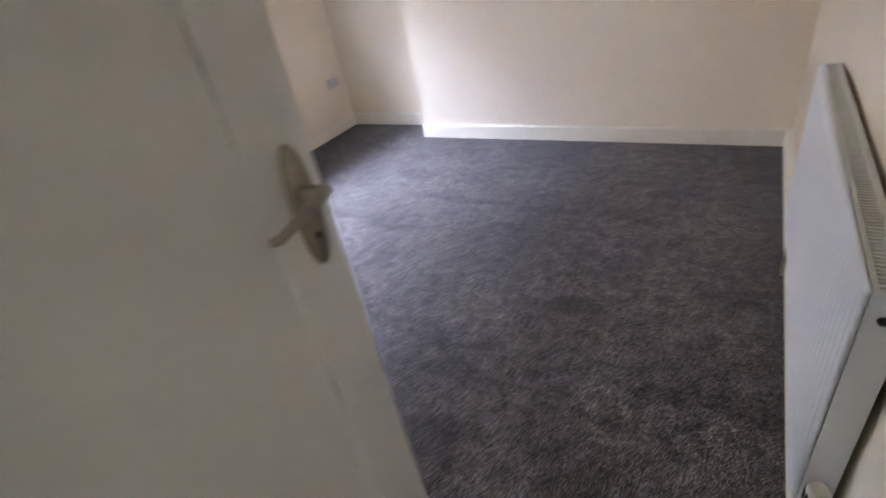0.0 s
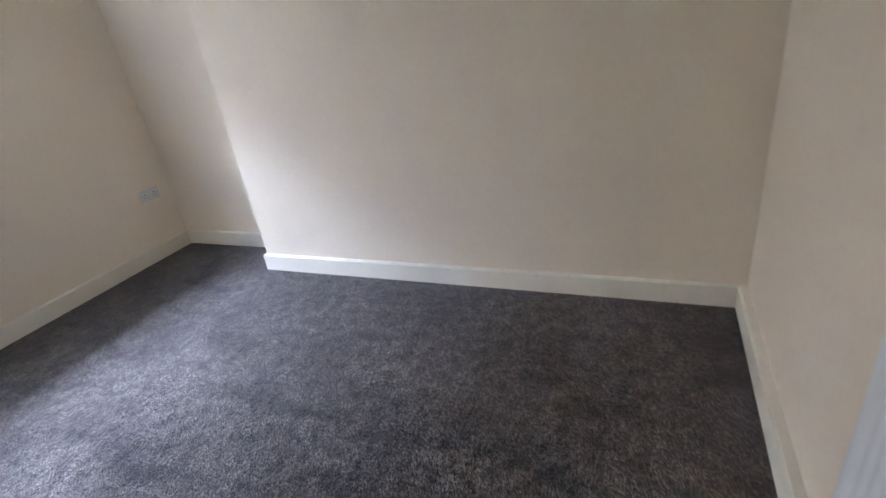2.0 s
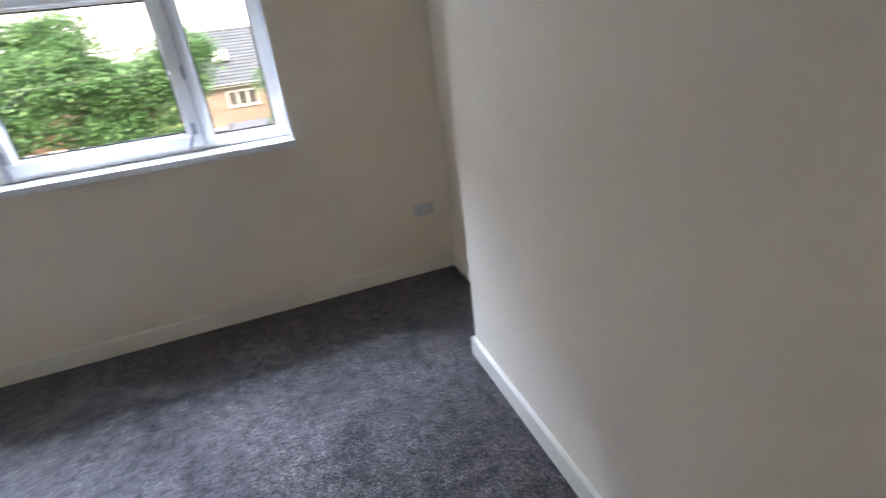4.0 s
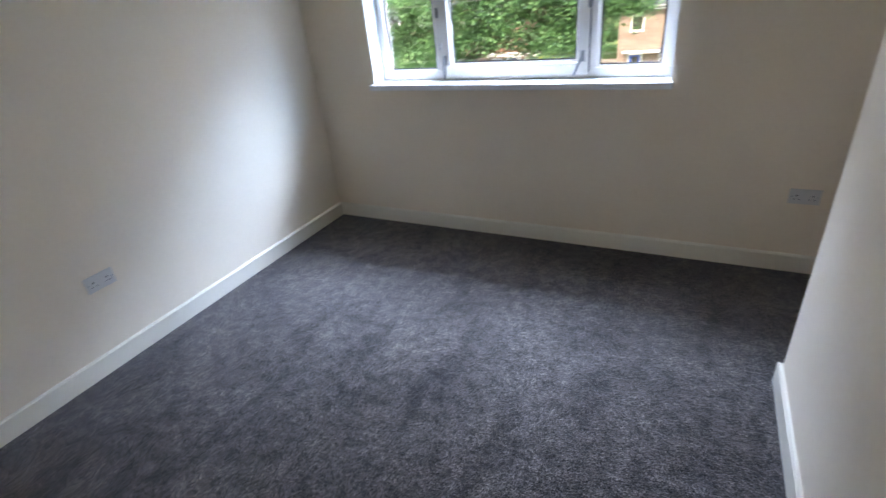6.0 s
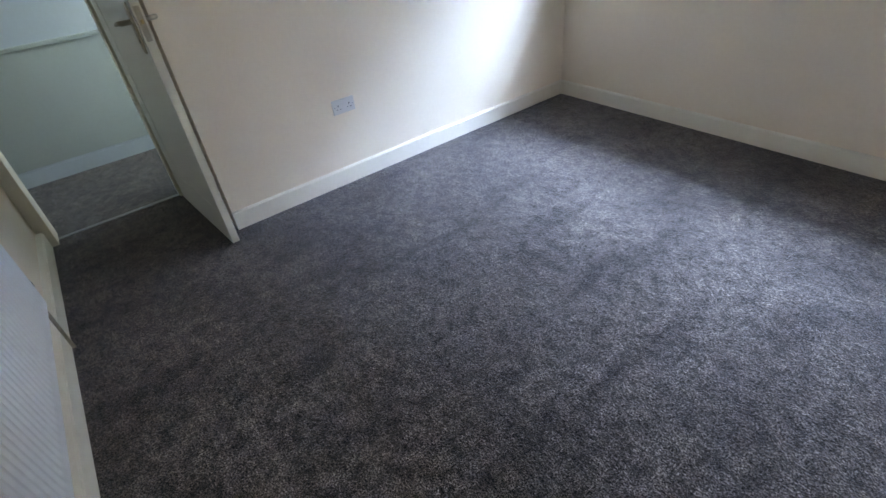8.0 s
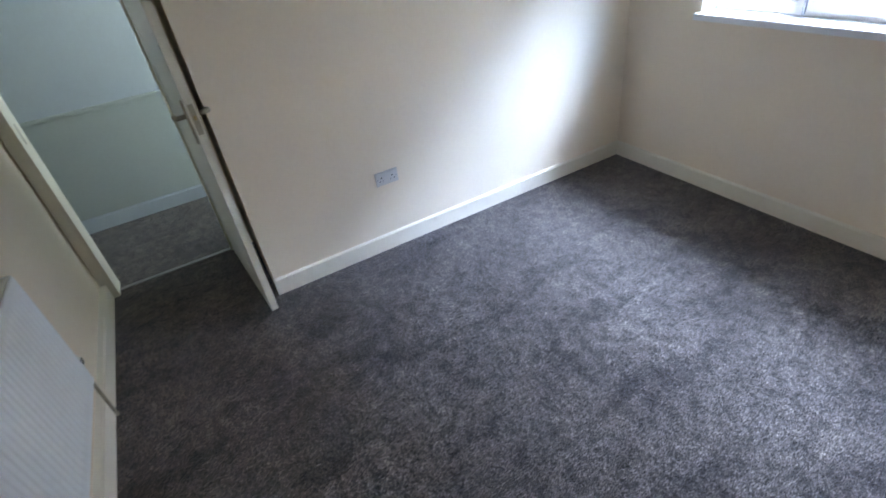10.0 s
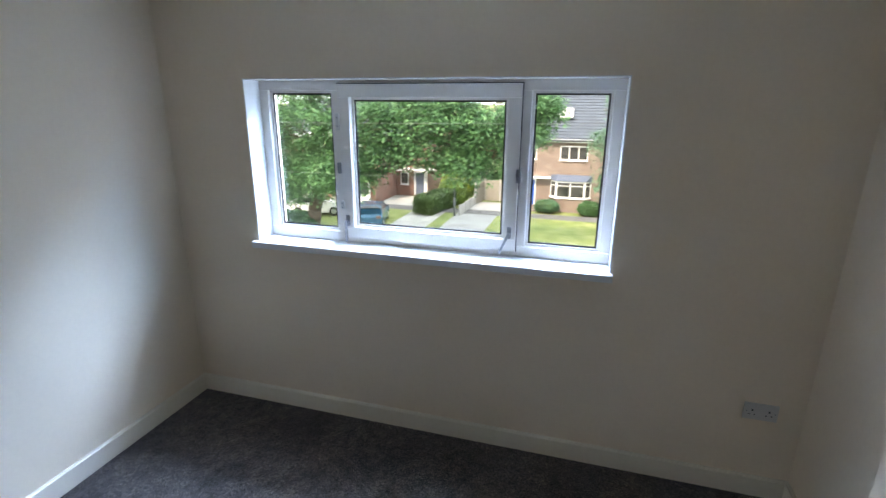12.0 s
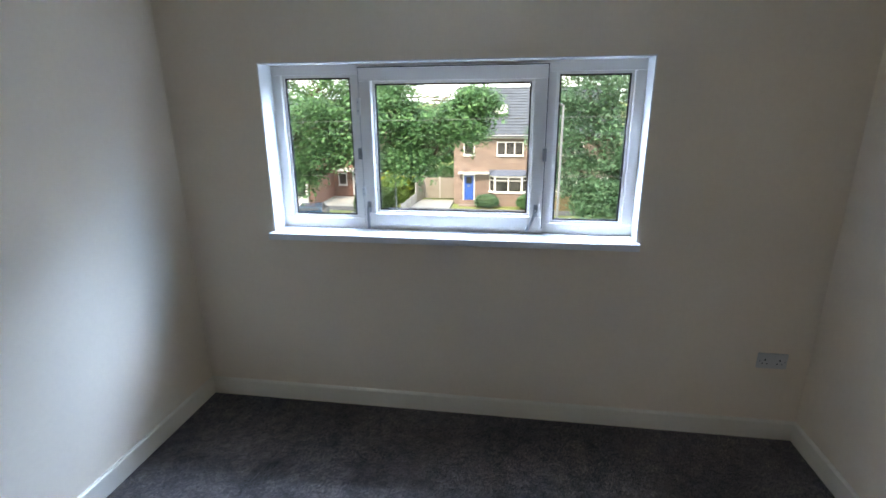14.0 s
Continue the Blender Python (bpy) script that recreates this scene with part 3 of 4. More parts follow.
    cyl(bm, (X1 - 0.06, YB + 0.03, 0.0), (X1 - 0.06, YB + 0.03, Z0 + 0.004), 0.0075)
    part("pipe", bm, STEEL, r, "chrome return pipe", True)
    return r


radiator()

# ---- landing window that lights the landing ----
lw = base("window_2", "plain white window at the landing's end", "window", (0, -1.15, 0.9), kind="structure")
part("window_frame", boxes((LAND + 0.08, DOORX - 0.18, -0.03, 0.03, 0.0, 0.06), (LAND + 0.08, DOORX - 0.18, -0.03, 0.03, 1.14, 1.2), (LAND + 0.08, LAND + 0.14, -0.03, 0.03, 0.06, 1.14), (DOORX - 0.24, DOORX - 0.18, -0.03, 0.03, 0.06, 1.14), bevel=0.004), UPVC, lw)
lp = part("pane", boxes((LAND + 0.138, DOORX - 0.238, -0.002, 0.002, 0.058, 1.142)), GLASS, lw, "clear glass pane")
lp.visible_shadow = False


# ---- outdoors: ground and street ----
bm = bmesh.new()
bmesh.ops.create_grid(bm, x_segments=2, y_segments=2, size=1500.0)
bmesh.ops.translate(bm, verts=bm.verts, vec=(0, 0, GROUND))
setting("ground", bm, GRASS, "mown grass ground reaching to the horizon", "ground")
setting("road", boxes((-120, 120, 12.0, 25.0, GROUND - 0.1, GROUND + 0.004)), ASPHALT, "grey asphalt road in front of the houses", "road")
setting("kerb", boxes((-120, 120, 25.0, 25.15, GROUND - 0.1, GROUND + 0.11), bevel=0.01), CONCRETE, "concrete kerb along the road", "kerb")
setting("verge", boxes((-120, 120, 25.15, 33.6, GROUND - 0.1, GROUND + 0.10)), GRASS, "grass verge between road and footpath", "verge")
setting("pavement", boxes((-120, 120, 33.6, 35.2, GROUND - 0.1, GROUND + 0.11)), ASPHALT, "narrow grey footpath past the front gardens", "pavement")
setting("driveway", boxes((-6.7, -3.35, 35.2, 38.6, GROUND - 0.1, GROUND + 0.115), (-7.0, -3.9, 25.15, 33.6, GROUND - 0.1, GROUND + 0.115)), DRIVE, "pale concrete driveway crossing the verge", "driveway")
setting("driveway_neighbour", boxes((-10.6, -8.0, 25.15, 33.6, GROUND - 0.1, GROUND + 0.112), (-14.5, -9.6, 35.2, 39.4, GROUND - 0.1, GROUND + 0.112)), CONCRETE, "pale paved drive of the neighbouring house", "driveway")


# ---- opposite houses ----
def glazed(name, parent, x0, x1, z0, z1, y, lights, top=0.0):
    """A white framed window on a facade facing the street, with its panes."""
    w = part(name, boxes((x0, x1, y - 0.05, y + 0.02, z0, z0 + 0.09), (x0, x1, y - 0.05, y + 0.02, z1 - 0.09, z1), (x0, x0 + 0.09, y - 0.05, y + 0.02, z0 + 0.09, z1 - 0.09), (x1 - 0.09, x1, y - 0.05, y + 0.02, z0 + 0.09, z1 - 0.09), bevel=0.01), HWHITE, parent, "white framed window")
    part("sill", boxes((x0 - 0.05, x1 + 0.05, y - 0.12, y, z0 - 0.07, z0), bevel=0.01), HWHITE, w)
    step = (x1 - x0) / lights
    for i in range(lights):
        a, b = x0 + i * step + (0.09 if i == 0 else 0.045), x0 + (i + 1) * step - (0.09 if i == lights - 1 else 0.045)
        part("pane", boxes((a, b, y - 0.02, y - 0.01, z0 + 0.09, z1 - 0.09)), HGLASS, w)
        if i:
            part("mullion", boxes((x0 + i * step - 0.05, x0 + i * step + 0.05, y - 0.045, y + 0.01, z0 + 0.09, z1 - 0.09)), HWHITE, w)
    if top:
        part("transom", boxes((x0 + 0.09, x1 - 0.09, y - 0.046, y + 0.008, z1 - top - 0.03, z1 - top + 0.03)), HWHITE, w)
    return w


def tiled_slope(name, parent, x0, x1, y0, z0, y1, z1, mat, courses=17):
    """A roof slope in overlapping courses of tiles, each with its own lip."""
    bm = bmesh.new()
    d = Vector((0, y1 - y0, z1 - z0))
    up = Vector((0, -d.z, d.y)).normalized()
    if up.z < 0:
        up = -up
    rnd = random.Random(4)
    for i in range(courses):
        a, b = Vector((0, y0, z0)) + d * (i / courses), Vector((0, y0, z0)) + d * ((i + 1) / courses + 0.004)
        x = x0
        while x < x1 - 0.01:
            xe = min(x1, x + rnd.uniform(1.1, 1.7))
            j = rnd.uniform(-0.006, 0.006)
            vs = [a + up * (0.055 + j), b + up * 0.012, b - up * 0.05, a - up * 0.02]
            lo = [bm.verts.new((x, v.y, v.z)) for v in vs]
            hi = [bm.verts.new((xe, v.y, v.z)) for v in vs]
            for k in range(4):
                bm.faces.new((lo[k], lo[(k + 1) % 4], hi[(k + 1) % 4], hi[k]))
            bm.faces.new(lo[::-1]), bm.faces.new(hi)
            x = xe
    bmesh.ops.recalc_face_normals(bm, faces=bm.faces)
    return part(name, bm, mat, parent)


def house_opposite():
    Y, B = 37.5, GROUND
    XL, XR = -3.25, 9.6
    EZ, RY, RZ = -0.78, 42.0, 2.75
    h = base("house", "orange brick semi-detached house with a blue front door", "house", (0, 0, 0), group="houses across the road")
    part("wall", boxes((XL, XR, Y, 46.5, B, EZ)), BRICK, h, "orange-brown brick walls")
    for x in (XL, XR - 0.2):
        bm = bmesh.new()
        a = [bm.verts.new((x + dx, y, z)) for dx in (0, 0.2) for y, z in ((Y, EZ), (46.5, EZ), (RY, RZ - 0.05))]
        bm.faces.new(a[:3]), bm.faces.new(a[5:2:-1])
        for i in range(3):
            j = (i + 1) % 3
            bm.faces.new((a[i], a[j], a[j + 3], a[i + 3]))
        bmesh.ops.recalc_face_normals(bm, faces=bm.faces)
        part("gable", bm, BRICK, h)
    roof = tiled_slope("roof", h, XL - 0.25, XR + 0.25, Y - 0.35, EZ - 0.22, RY, RZ, TILE)
    tiled_slope("roof", h, XL - 0.25, XR + 0.25, 46.85, EZ - 0.22, RY, RZ, TILE)
    part("fascia", boxes((XL - 0.25, XR + 0.25, Y - 0.34, Y - 0.30, EZ - 0.30, EZ - 0.06), (XL - 0.2, XR + 0.2, Y - 0.30, Y - 0.002, EZ - 0.28, EZ - 0.25)), HWHITE, h, "white fascia board")
    bm = bmesh.new()
    cyl(bm, (XL - 0.25, Y - 0.41, EZ - 0.14), (XR + 0.25, Y - 0.41, EZ - 0.14), 0.06, seg=10)
    part("gutter", bm, GALV, h)
    bm = bmesh.new()
    cyl(bm, (XL - 0.25, RY, RZ + 0.02), (XR + 0.25, RY, RZ + 0.02), 0.11, seg=10)
    part("ridge_tiles", bm, TILE, roof)
    # roof window
    slope = math.degrees(math.atan2(RZ - EZ + 0.22, RY - Y + 0.35))
    bm = boxes((-0.62, 0.62, -0.62, 0.62, 0.0, 0.13), bevel=0.02)
    bmesh.ops.transform(bm, matrix=Matrix.Translation((0.38, 39.5, 0.99)) @ pose(0, 0, 0, slope, 0, 0), verts=bm.verts)
    rw = part("roof_window", bm, GALV, roof, "roof window")
    # thin white panel over the roof window's frame
    bm = boxes((-0.54, 0.54, -0.54, 0.54, 0.131, 0.14))
    bmesh.ops.transform(bm, matrix=Matrix.Translation((0.38, 39.5, 0.99)) @ pose(0, 0, 0, slope, 0, 0), verts=bm.verts)
    part("pane", bm, CAR_WHITE, rw, "plain white panel in the roof window")
    # front door, canopy and steps
    d = part("door", boxes((-2.40, -1.60, Y - 0.05, Y - 0.003, -6.12, -4.08), bevel=0.01), BLUE, h, "bright blue front door")
    part("frame", boxes((-2.50, -2.40, Y - 0.08, Y - 0.003, -6.12, -3.98), (-1.60, -1.50, Y - 0.08, Y - 0.003, -6.12, -3.98), (-2.40, -1.60, Y - 0.08, Y - 0.003, -4.08, -3.98)), HWHITE, d)
    part("pane", boxes((-2.22, -1.78, Y - 0.056, Y - 0.048, -4.75, -4.2)), HGLASS, d)
    part("letter_box", boxes((-2.15, -1.87, Y - 0.062, Y - 0.048, -5.0, -4.93), bevel=0.004), STEEL, d)
    part("canopy", boxes((-2.85, -0.35, Y - 0.55, Y - 0.003, -3.92, -3.80), bevel=0.015), HWHITE, h, "flat white door canopy")
    for i in range(3):
        part("step", boxes((-2.75, -1.25, Y - 0.35 - 0.3 * (2 - i), Y - 0.003 if i == 2 else Y - 0.35 - 0.3 * (1 - i), B + 0.0, B + 0.13 * (i + 1)), bevel=0.01), BRICK, h, "brick front step")
    # bow window
    bx0, bx1, by = -0.30, 2.75, Y - 0.62
    part("bay_wall", boxes((bx0 + 0.45, bx1 - 0.45, by, Y - 0.002, B, -5.36)), BRICK, h)
    for s in ((bx0, bx0 + 0.45), (bx1, bx1 - 0.45)):
        bm = bmesh.new()
        vs = [bm.verts.new(p) for z in (B, -5.36) for p in ((s[0], Y - 0.002, z), (s[1], Y - 0.002, z), (s[1], by, z))]
        bm.faces.new(vs[:3]), bm.faces.new(vs[3:])
        for i in range(3):
            j = (i + 1) % 3
            bm.faces.new((vs[i], vs[j], vs[j + 3], vs[i + 3]))
        bmesh.ops.recalc_face_normals(bm, faces=bm.faces)
        part("bay_cheek", bm, BRICK, h)
    glazed("window", h, bx0 + 0.45, bx1 - 0.45, -5.34, -4.05, by, 2, 0.34)
    for s, e, sg in ((bx0, bx0 + 0.45, 1), (bx1, bx1 - 0.45, -1)):
        L = math.hypot(0.45, 0.62)
        ang = math.degrees(math.atan2(-0.62, e - s))
        w = glazed("window", h, 0.0, L, -5.34, -4.05, 0.0, 1, 0.34)
        if sg > 0:
            w.matrix_basis = pose(s, Y, 0, 0, 0, ang)
        else:
            w.matrix_basis = pose(e, by, 0, 0, 0, math.degrees(math.atan2(0.62, 0.45)))
    bm = bmesh.new()
    lo = [bm.verts.new(p) for p in ((bx0 - 0.1, Y - 0.002, -4.02), (bx0 + 0.4, by - 0.12, -4.02), (bx1 - 0.4, by - 0.12, -4.02), (bx1 + 0.1, Y - 0.002, -4.02))]
    hi = [bm.verts.new(p) for p in ((bx0 - 0.05, Y - 0.002, -3.60), (bx0 + 0.5, Y - 0.2, -3.60), (bx1 - 0.5, Y - 0.2, -3.60), (bx1 + 0.05, Y - 0.002, -3.60))]
    bm.faces.new(lo), bm.faces.new(hi)
    for i in range(4):
        j = (i + 1) % 4
        bm.faces.new((lo[i], lo[j], hi[j], hi[i]))
    bmesh.ops.recalc_face_normals(bm, faces=bm.faces)
    part("bay_roof", bm, LEAD, h, "dark slate-blue bay roof")
    # upper windows
    glazed("window", h, 0.22, 2.35, -2.46, -1.36, Y, 3)
    glazed("window", h, -2.45, -1.55, -2.46, -1.42, Y, 1)
    glazed("window", h, 5.0, 7.0, -2.46, -1.36, Y, 3)
    glazed("window", h, 5.0, 7.4, -5.34, -4.05, Y, 3, 0.34)
    part("door", boxes((8.2, 9.0, Y - 0.05, Y - 0.003, -6.12, -4.08)), CAR_WHITE, h, "white front door")
    return h


house_opposite()


def house_neighbour():
    B = GROUND
    h = base("house", "red brick house with white doors behind a tree", "house", (0, 0, 0), group="houses across the road")
    part("wall", boxes((-27.0, -11.3, 39.6, 47.0, B, -1.0)), BRICK_RED, h, "dark red brick walls")
    part("wall", boxes((-22.0, -14.4, 34.8, 39.598, B, -1.0)), BRICK_RED, h, "projecting red brick wing")
    tiled_slope("roof", h, -27.3, -11.0, 39.2, -1.2, 43.3, 2.0, TILE, 12)
    tiled_slope("roof", h, -27.3, -11.0, 47.4, -1.2, 43.3, 2.0, TILE, 12)
    part("flat_roof", boxes((-22.2, -14.2, 34.6, 39.2, -1.0, -0.8)), HWHITE, h)
    part("canopy", boxes((-14.1, -9.6, 38.5, 39.598, -4.05, -3.85), bevel=0.02), HWHITE, h, "flat white canopy")
    d = part("door", boxes((-12.5, -11.7, 39.5, 39.597, B + 0.2, -4.3)), LEAD, h, "dark glazed front door")
    part("frame", boxes((-12.65, -12.5, 39.45, 39.597, B + 0.2, -4.15), (-11.7, -11.4, 39.45, 39.597, B + 0.2, -4.15), (-12.5, -11.7, 39.45, 39.597, -4.3, -4.15)), HWHITE, d)
    glazed("window", h, -14.0, -13.2, -5.4, -4.3, 39.6, 1)
    # porch on the wing
    p = part("porch", boxes((-16.9, -16.75, 34.6, 34.799, B, -4.1), (-15.0, -14.85, 34.6, 34.799, B, -4.1), (-16.75, -15.0, 34.6, 34.799, -4.35, -4.1), (-16.75, -15.0, 34.6, 34.799, B, B + 0.9)), HWHITE, h, "white framed porch")
    part("pane", boxes((-16.75, -15.0, 34.7, 34.75, B + 0.9, -4.35)), HGLASS, p)
    glazed("window", h, -20.5, -18.0, -5.4, -4.1, 34.8, 2)
    for x in (-20.5, -17.0):
        glazed("window", h, x, x + 1.6, -2.7, -1.6, 34.8, 2)
    return h


house_neighbour()


# ---- fences, gate and wall by the driveway ----
def board_run(thing, a, b, z0, z1, w, mat, post_mat, t=0.03, every=1.8, gap=0.006):
    """Upright boards and posts from a to b, each its own piece."""
    a, b = Vector((*a, 0)), Vector((*b, 0))
    L = (b - a).length
    ang = math.degrees(math.atan2(b.y - a.y, b.x - a.x))
    n = max(1, int(L / w))
    me = bpy.data.meshes.new("board")
    bm = boxes((gap / 2, L / n - gap / 2, -t / 2, t / 2, 0, z1 - z0), bevel=0.004)
    bm.to_mesh(me), bm.free()
    me.materials.append(mat)
    for i in range(n):
        o = new("board", me)
        o.parent = thing
        p = a.lerp(b, i / n)
        o.matrix_basis = pose(p.x, p.y, z0, 0, 0, ang)
    me = bpy.data.meshes.new("post")
    bm = boxes((-0.06, 0.06, -0.06, 0.06, 0, z1 - z0 + 0.1), bevel=0.012)
    bm.to_mesh(me), bm.free()
    me.materials.append(post_mat)
    k = max(1, round(L / every))
    for i in range(k + 1):
        o = new("post", me)
        o.parent = thing
        p = a.lerp(b, i / k)
        o.matrix_basis = pose(p.x, p.y + 0.02, z0, 0, 0, ang)


G = GROUND + 0.1
f1 = base("fence", "weathered grey fence with concrete posts along the driveway", "fence")
board_run(f1, (-6.45, 37.3), (-6.1, 39.4), G, G + 1.75, 0.15, FENCE, CONCRETE)
f2 = base("garden_wall", "low concrete panel wall beside the driveway", "wall")
board_run(f2, (-6.62, 32.75), (-6.47, 37.2), G, G + 0.75, 0.8, CONCRETE, CONCRETE, t=0.06, every=1.3)
f3 = base("fence", "brown close-boarded fence beside the front lawn", "fence")
board_run(f3, (3.7, 35.4), (12.0, 35.4), G, G + 1.15, 0.14, FENCE_BROWN, FENCE_BROWN)
gate = base("gate", "weathered grey double gate at the end of the driveway", "gate")
board_run(gate, (-6.1, 39.4), (-3.35, 39.4), G, G + 1.8, 0.14, FENCE, CONCRETE, every=1.35)


# ---- street lamp and overhead cables ----
def street_lamp(x, y, top):
    s = base("street_lamp", "slim grey steel street lamp on the verge", "street lamp", (x, y, GROUND))
    H = top - GROUND
    bm = bmesh.new()
    cyl(bm, (0, 0, 0), (0, 0, 1.5), 0.07, 0.07)
    cyl(bm, (0, 0, 1.5), (0, 0, H), 0.045, 0.03)
    part("pole", bm, GALV, s, smooth=True)
    bm = bmesh.new()
    cyl(bm, (0, 0, H - 0.02), (-0.14, 0, H + 0.03), 0.022, 0.02)
    part("arm", bm, GALV, s, smooth=True)
    part("lantern", boxes((-0.42, -0.1, -0.07, 0.07, H + 0.01, H + 0.07), bevel=0.025), GALV, s, "grey lantern head")
    return s


street_lamp(3.08, 11.6, 1.66)
street_lamp(-6.98, 32.6, -2.9)


def cable(a, b, sag, r):
    cu = bpy.data.curves.new("overhead_cable", "CURVE")
    cu.dimensions, cu.bevel_depth = "3D", r
    sp = cu.splines.new("POLY")
    sp.points.add(24)
    for i, p in enumerate(sp.points):
        k = i / 24
        v = Vector(a).lerp(Vector(b), k)
        p.co = (v.x, v.y, v.z - 4 * sag * k * (1 - k), 1)
    cu.materials.append(CABLE)
    return tagged(new("overhead_cable", cu), "thin overhead cable strung across the street", "cable", "overhead cables")


cable((-30, 14.0, 1.15), (22, 14.0, 1.75), 0.3, 0.005)
cable((-30, 15.0, -0.75), (22, 15.0, -0.35), 0.3, 0.0035)


# ---- cars ----
def car(name, label, x, y, rz, paint, suv=True):
    c = base(name, label, "car", (x, y, GROUND + 0.11), rz, "parked cars")
    L, Wd, H = 4.3, 1.85, 1.56 if suv else 1.45
    side = [(-2.15, 0.42), (-2.12, 0.82), (-1.85, 0.98), (-1.62, 1.36), (-1.35, H - 0.03), (-0.4, H), (0.35, H - 0.05), (1.02, 1.06), (1.9, 0.92), (2.12, 0.74), (2.15, 0.4), (1.8, 0.24), (-1.8, 0.24)]
    bm = bmesh.new()
    rows = []
    for k, (yy, sc) in enumerate(((-Wd / 2, 0.0), (-Wd / 2 + 0.05, 1.0), (Wd / 2 - 0.05, 1.0), (Wd / 2, 0.0))):
        rows.append([bm.verts.new((px * (1.0 if sc else 0.985), yy * (1 - max(0, pz - 0.95) * 0.32), pz if sc else 0.3 + (pz - 0.3) * 0.97)) for px, pz in side])
    for a, b in zip(rows, rows[1:]):
        for i in range(len(a)):
            j = (i + 1) % len(a)
            bm.faces.new((a[i], a[j], b[j], b[i]))
    bm.faces.new(rows[0][::-1]), bm.faces.new(rows[-1])
    bmesh.ops.recalc_face_normals(bm, faces=bm.faces)
    bmesh.ops.bevel(bm, geom=list(bm.edges), offset=0.03, segments=2, affect="EDGES")
    part("body", bm, paint, c, smooth=False)
    for sy in (-1, 1):
        bm = bmesh.new()
        o = sy * (Wd / 2 - 0.085)
        pts = [(-1.6, 1.02), (-1.3, H - 0.12), (-0.35, H - 0.08), (0.3, H - 0.13), (0.85, 1.04)]
        v0 = [bm.verts.new((px, sy * (Wd / 2 * (1 - max(0, pz - 0.95) * 0.32) + 0.006), pz)) for px, pz in pts]
        v1 = [bm.verts.new((px, sy * (Wd / 2 * (1 - max(0, pz - 0.95) * 0.32) - 0.02), pz)) for px, pz in pts]
        bm.faces.new(v0), bm.faces.new(v1[::-1])
        for i in range(5):
            j = (i + 1) % 5
            bm.faces.new((v0[i], v0[j], v1[j], v1[i]))
        bmesh.ops.recalc_face_normals(bm, faces=bm.faces)
        part("side_window", bm, HGLASS, c)
    for x0, z0, x1, z1 in ((0.40, H - 0.09, 0.98, 1.09), (-1.40, H - 0.08, -1.63, 1.36)):
        bm = bmesh.new()
        nx = 0.03 if x0 > 0 else -0.03
        vs = [bm.verts.new(p) for p in ((x0 + nx, -0.64, z0 + 0.02), (x0 + nx, 0.64, z0 + 0.02), (x1 + nx, 0.72, z1 + 0.02), (x1 + nx, -0.72, z1 + 0.02))]
        f = bm.faces.new(vs)
        g = bmesh.ops.extrude_face_region(bm, geom=[f])
        bmesh.ops.translate(bm, verts=[v for v in g["geom"] if isinstance(v, bmesh.types.BMVert)], vec=(-nx, 0, -0.03))
        bmesh.ops.recalc_face_normals(bm, faces=bm.faces)
        part("windscreen", bm, HGLASS, c)
    for wx in (-1.32, 1.32):
        for sy in (-1, 1):
            bm = bmesh.new()
            cyl(bm, (wx, sy * (Wd / 2 - 0.2), 0.34), (wx, sy * (Wd / 2 + 0.012), 0.34), 0.34, seg=24)
            wh = part("wheel", bm, RUBBER, c)
            bm = bmesh.new()
            cyl(bm, (wx, sy * (Wd / 2 + 0.0), 0.34), (wx, sy * (Wd / 2 + 0.02), 0.34), 0.22, 0.2, seg=20)
            part("rim", bm, ALLOY, wh)
    for sy in (-0.68, 0.68):
        part("headlight", boxes((2.02, 2.14, sy - 0.2, sy + 0.2, 0.66, 0.80), bevel=0.02), HGLASS, c)
        part("tail_light", boxes((-2.15, -2.02, sy - 0.16, sy + 0.16, 0.76, 0.94), bevel=0.02), BRICK_RED, c)
    return c


car("car", "teal blue parked car on the neighbour's drive", -11.95, 28.8, 106, CAR_BLUE)
car("car", "white parked car beside the blue one", -17.2, 30.2, 22, CAR_WHITE, False)
car("car", "white car parked at the roadside kerb", 5.3, 22.3, 0, CAR_WHITE, False)
car("car", "white car behind the brown fence", 7.2, 37.0, 0, CAR_WHITE)


# ---- plants ----
def leaf_mesh(name, centres, size, rng, droop=0.4):
    """Many small five-pointed leaves round the given centres, as one mesh."""
    n = len(centres)
    ang = np.array([90, 40, 22, -35, -90, 215, 158, 140]) * math.pi / 180
    rad = np.array([1.0, 0.45, 0.9, 0.7, 0.35, 0.7, 0.9, 0.45])
    shape = np.stack([np.cos(ang) * rad, np.sin(ang) * rad, np.zeros(8)], 1)
    shape[[2, 6], 2] = -0.18
    shape[0, 2] = -0.25
    nz = rng.normal(size=(n, 3)) * droop + np.array([0, -0.25, 1.0])
    nz /= np.linalg.norm(nz, axis=1)[:, None]
    t = np.cross(nz, rng.normal(size=(n, 3)))
    t /= np.linalg.norm(t, axis=1)[:, None]
    b = np.cross(nz, t)
    s = size * rng.uniform(0.6, 1.25, n)
    v = centres[:, None, :] + s[:, None, None] * (shape[None, :, 0, None] * t[:, None] + shape[None, :, 1, None] * b[:, None] + shape[None, :, 2, None] * nz[:, None])
    me = bpy.data.meshes.new(name)
    me.from_pydata(v.reshape(-1, 3).tolist(), [], np.arange(n * 8).reshape(n, 8).tolist())
    return me


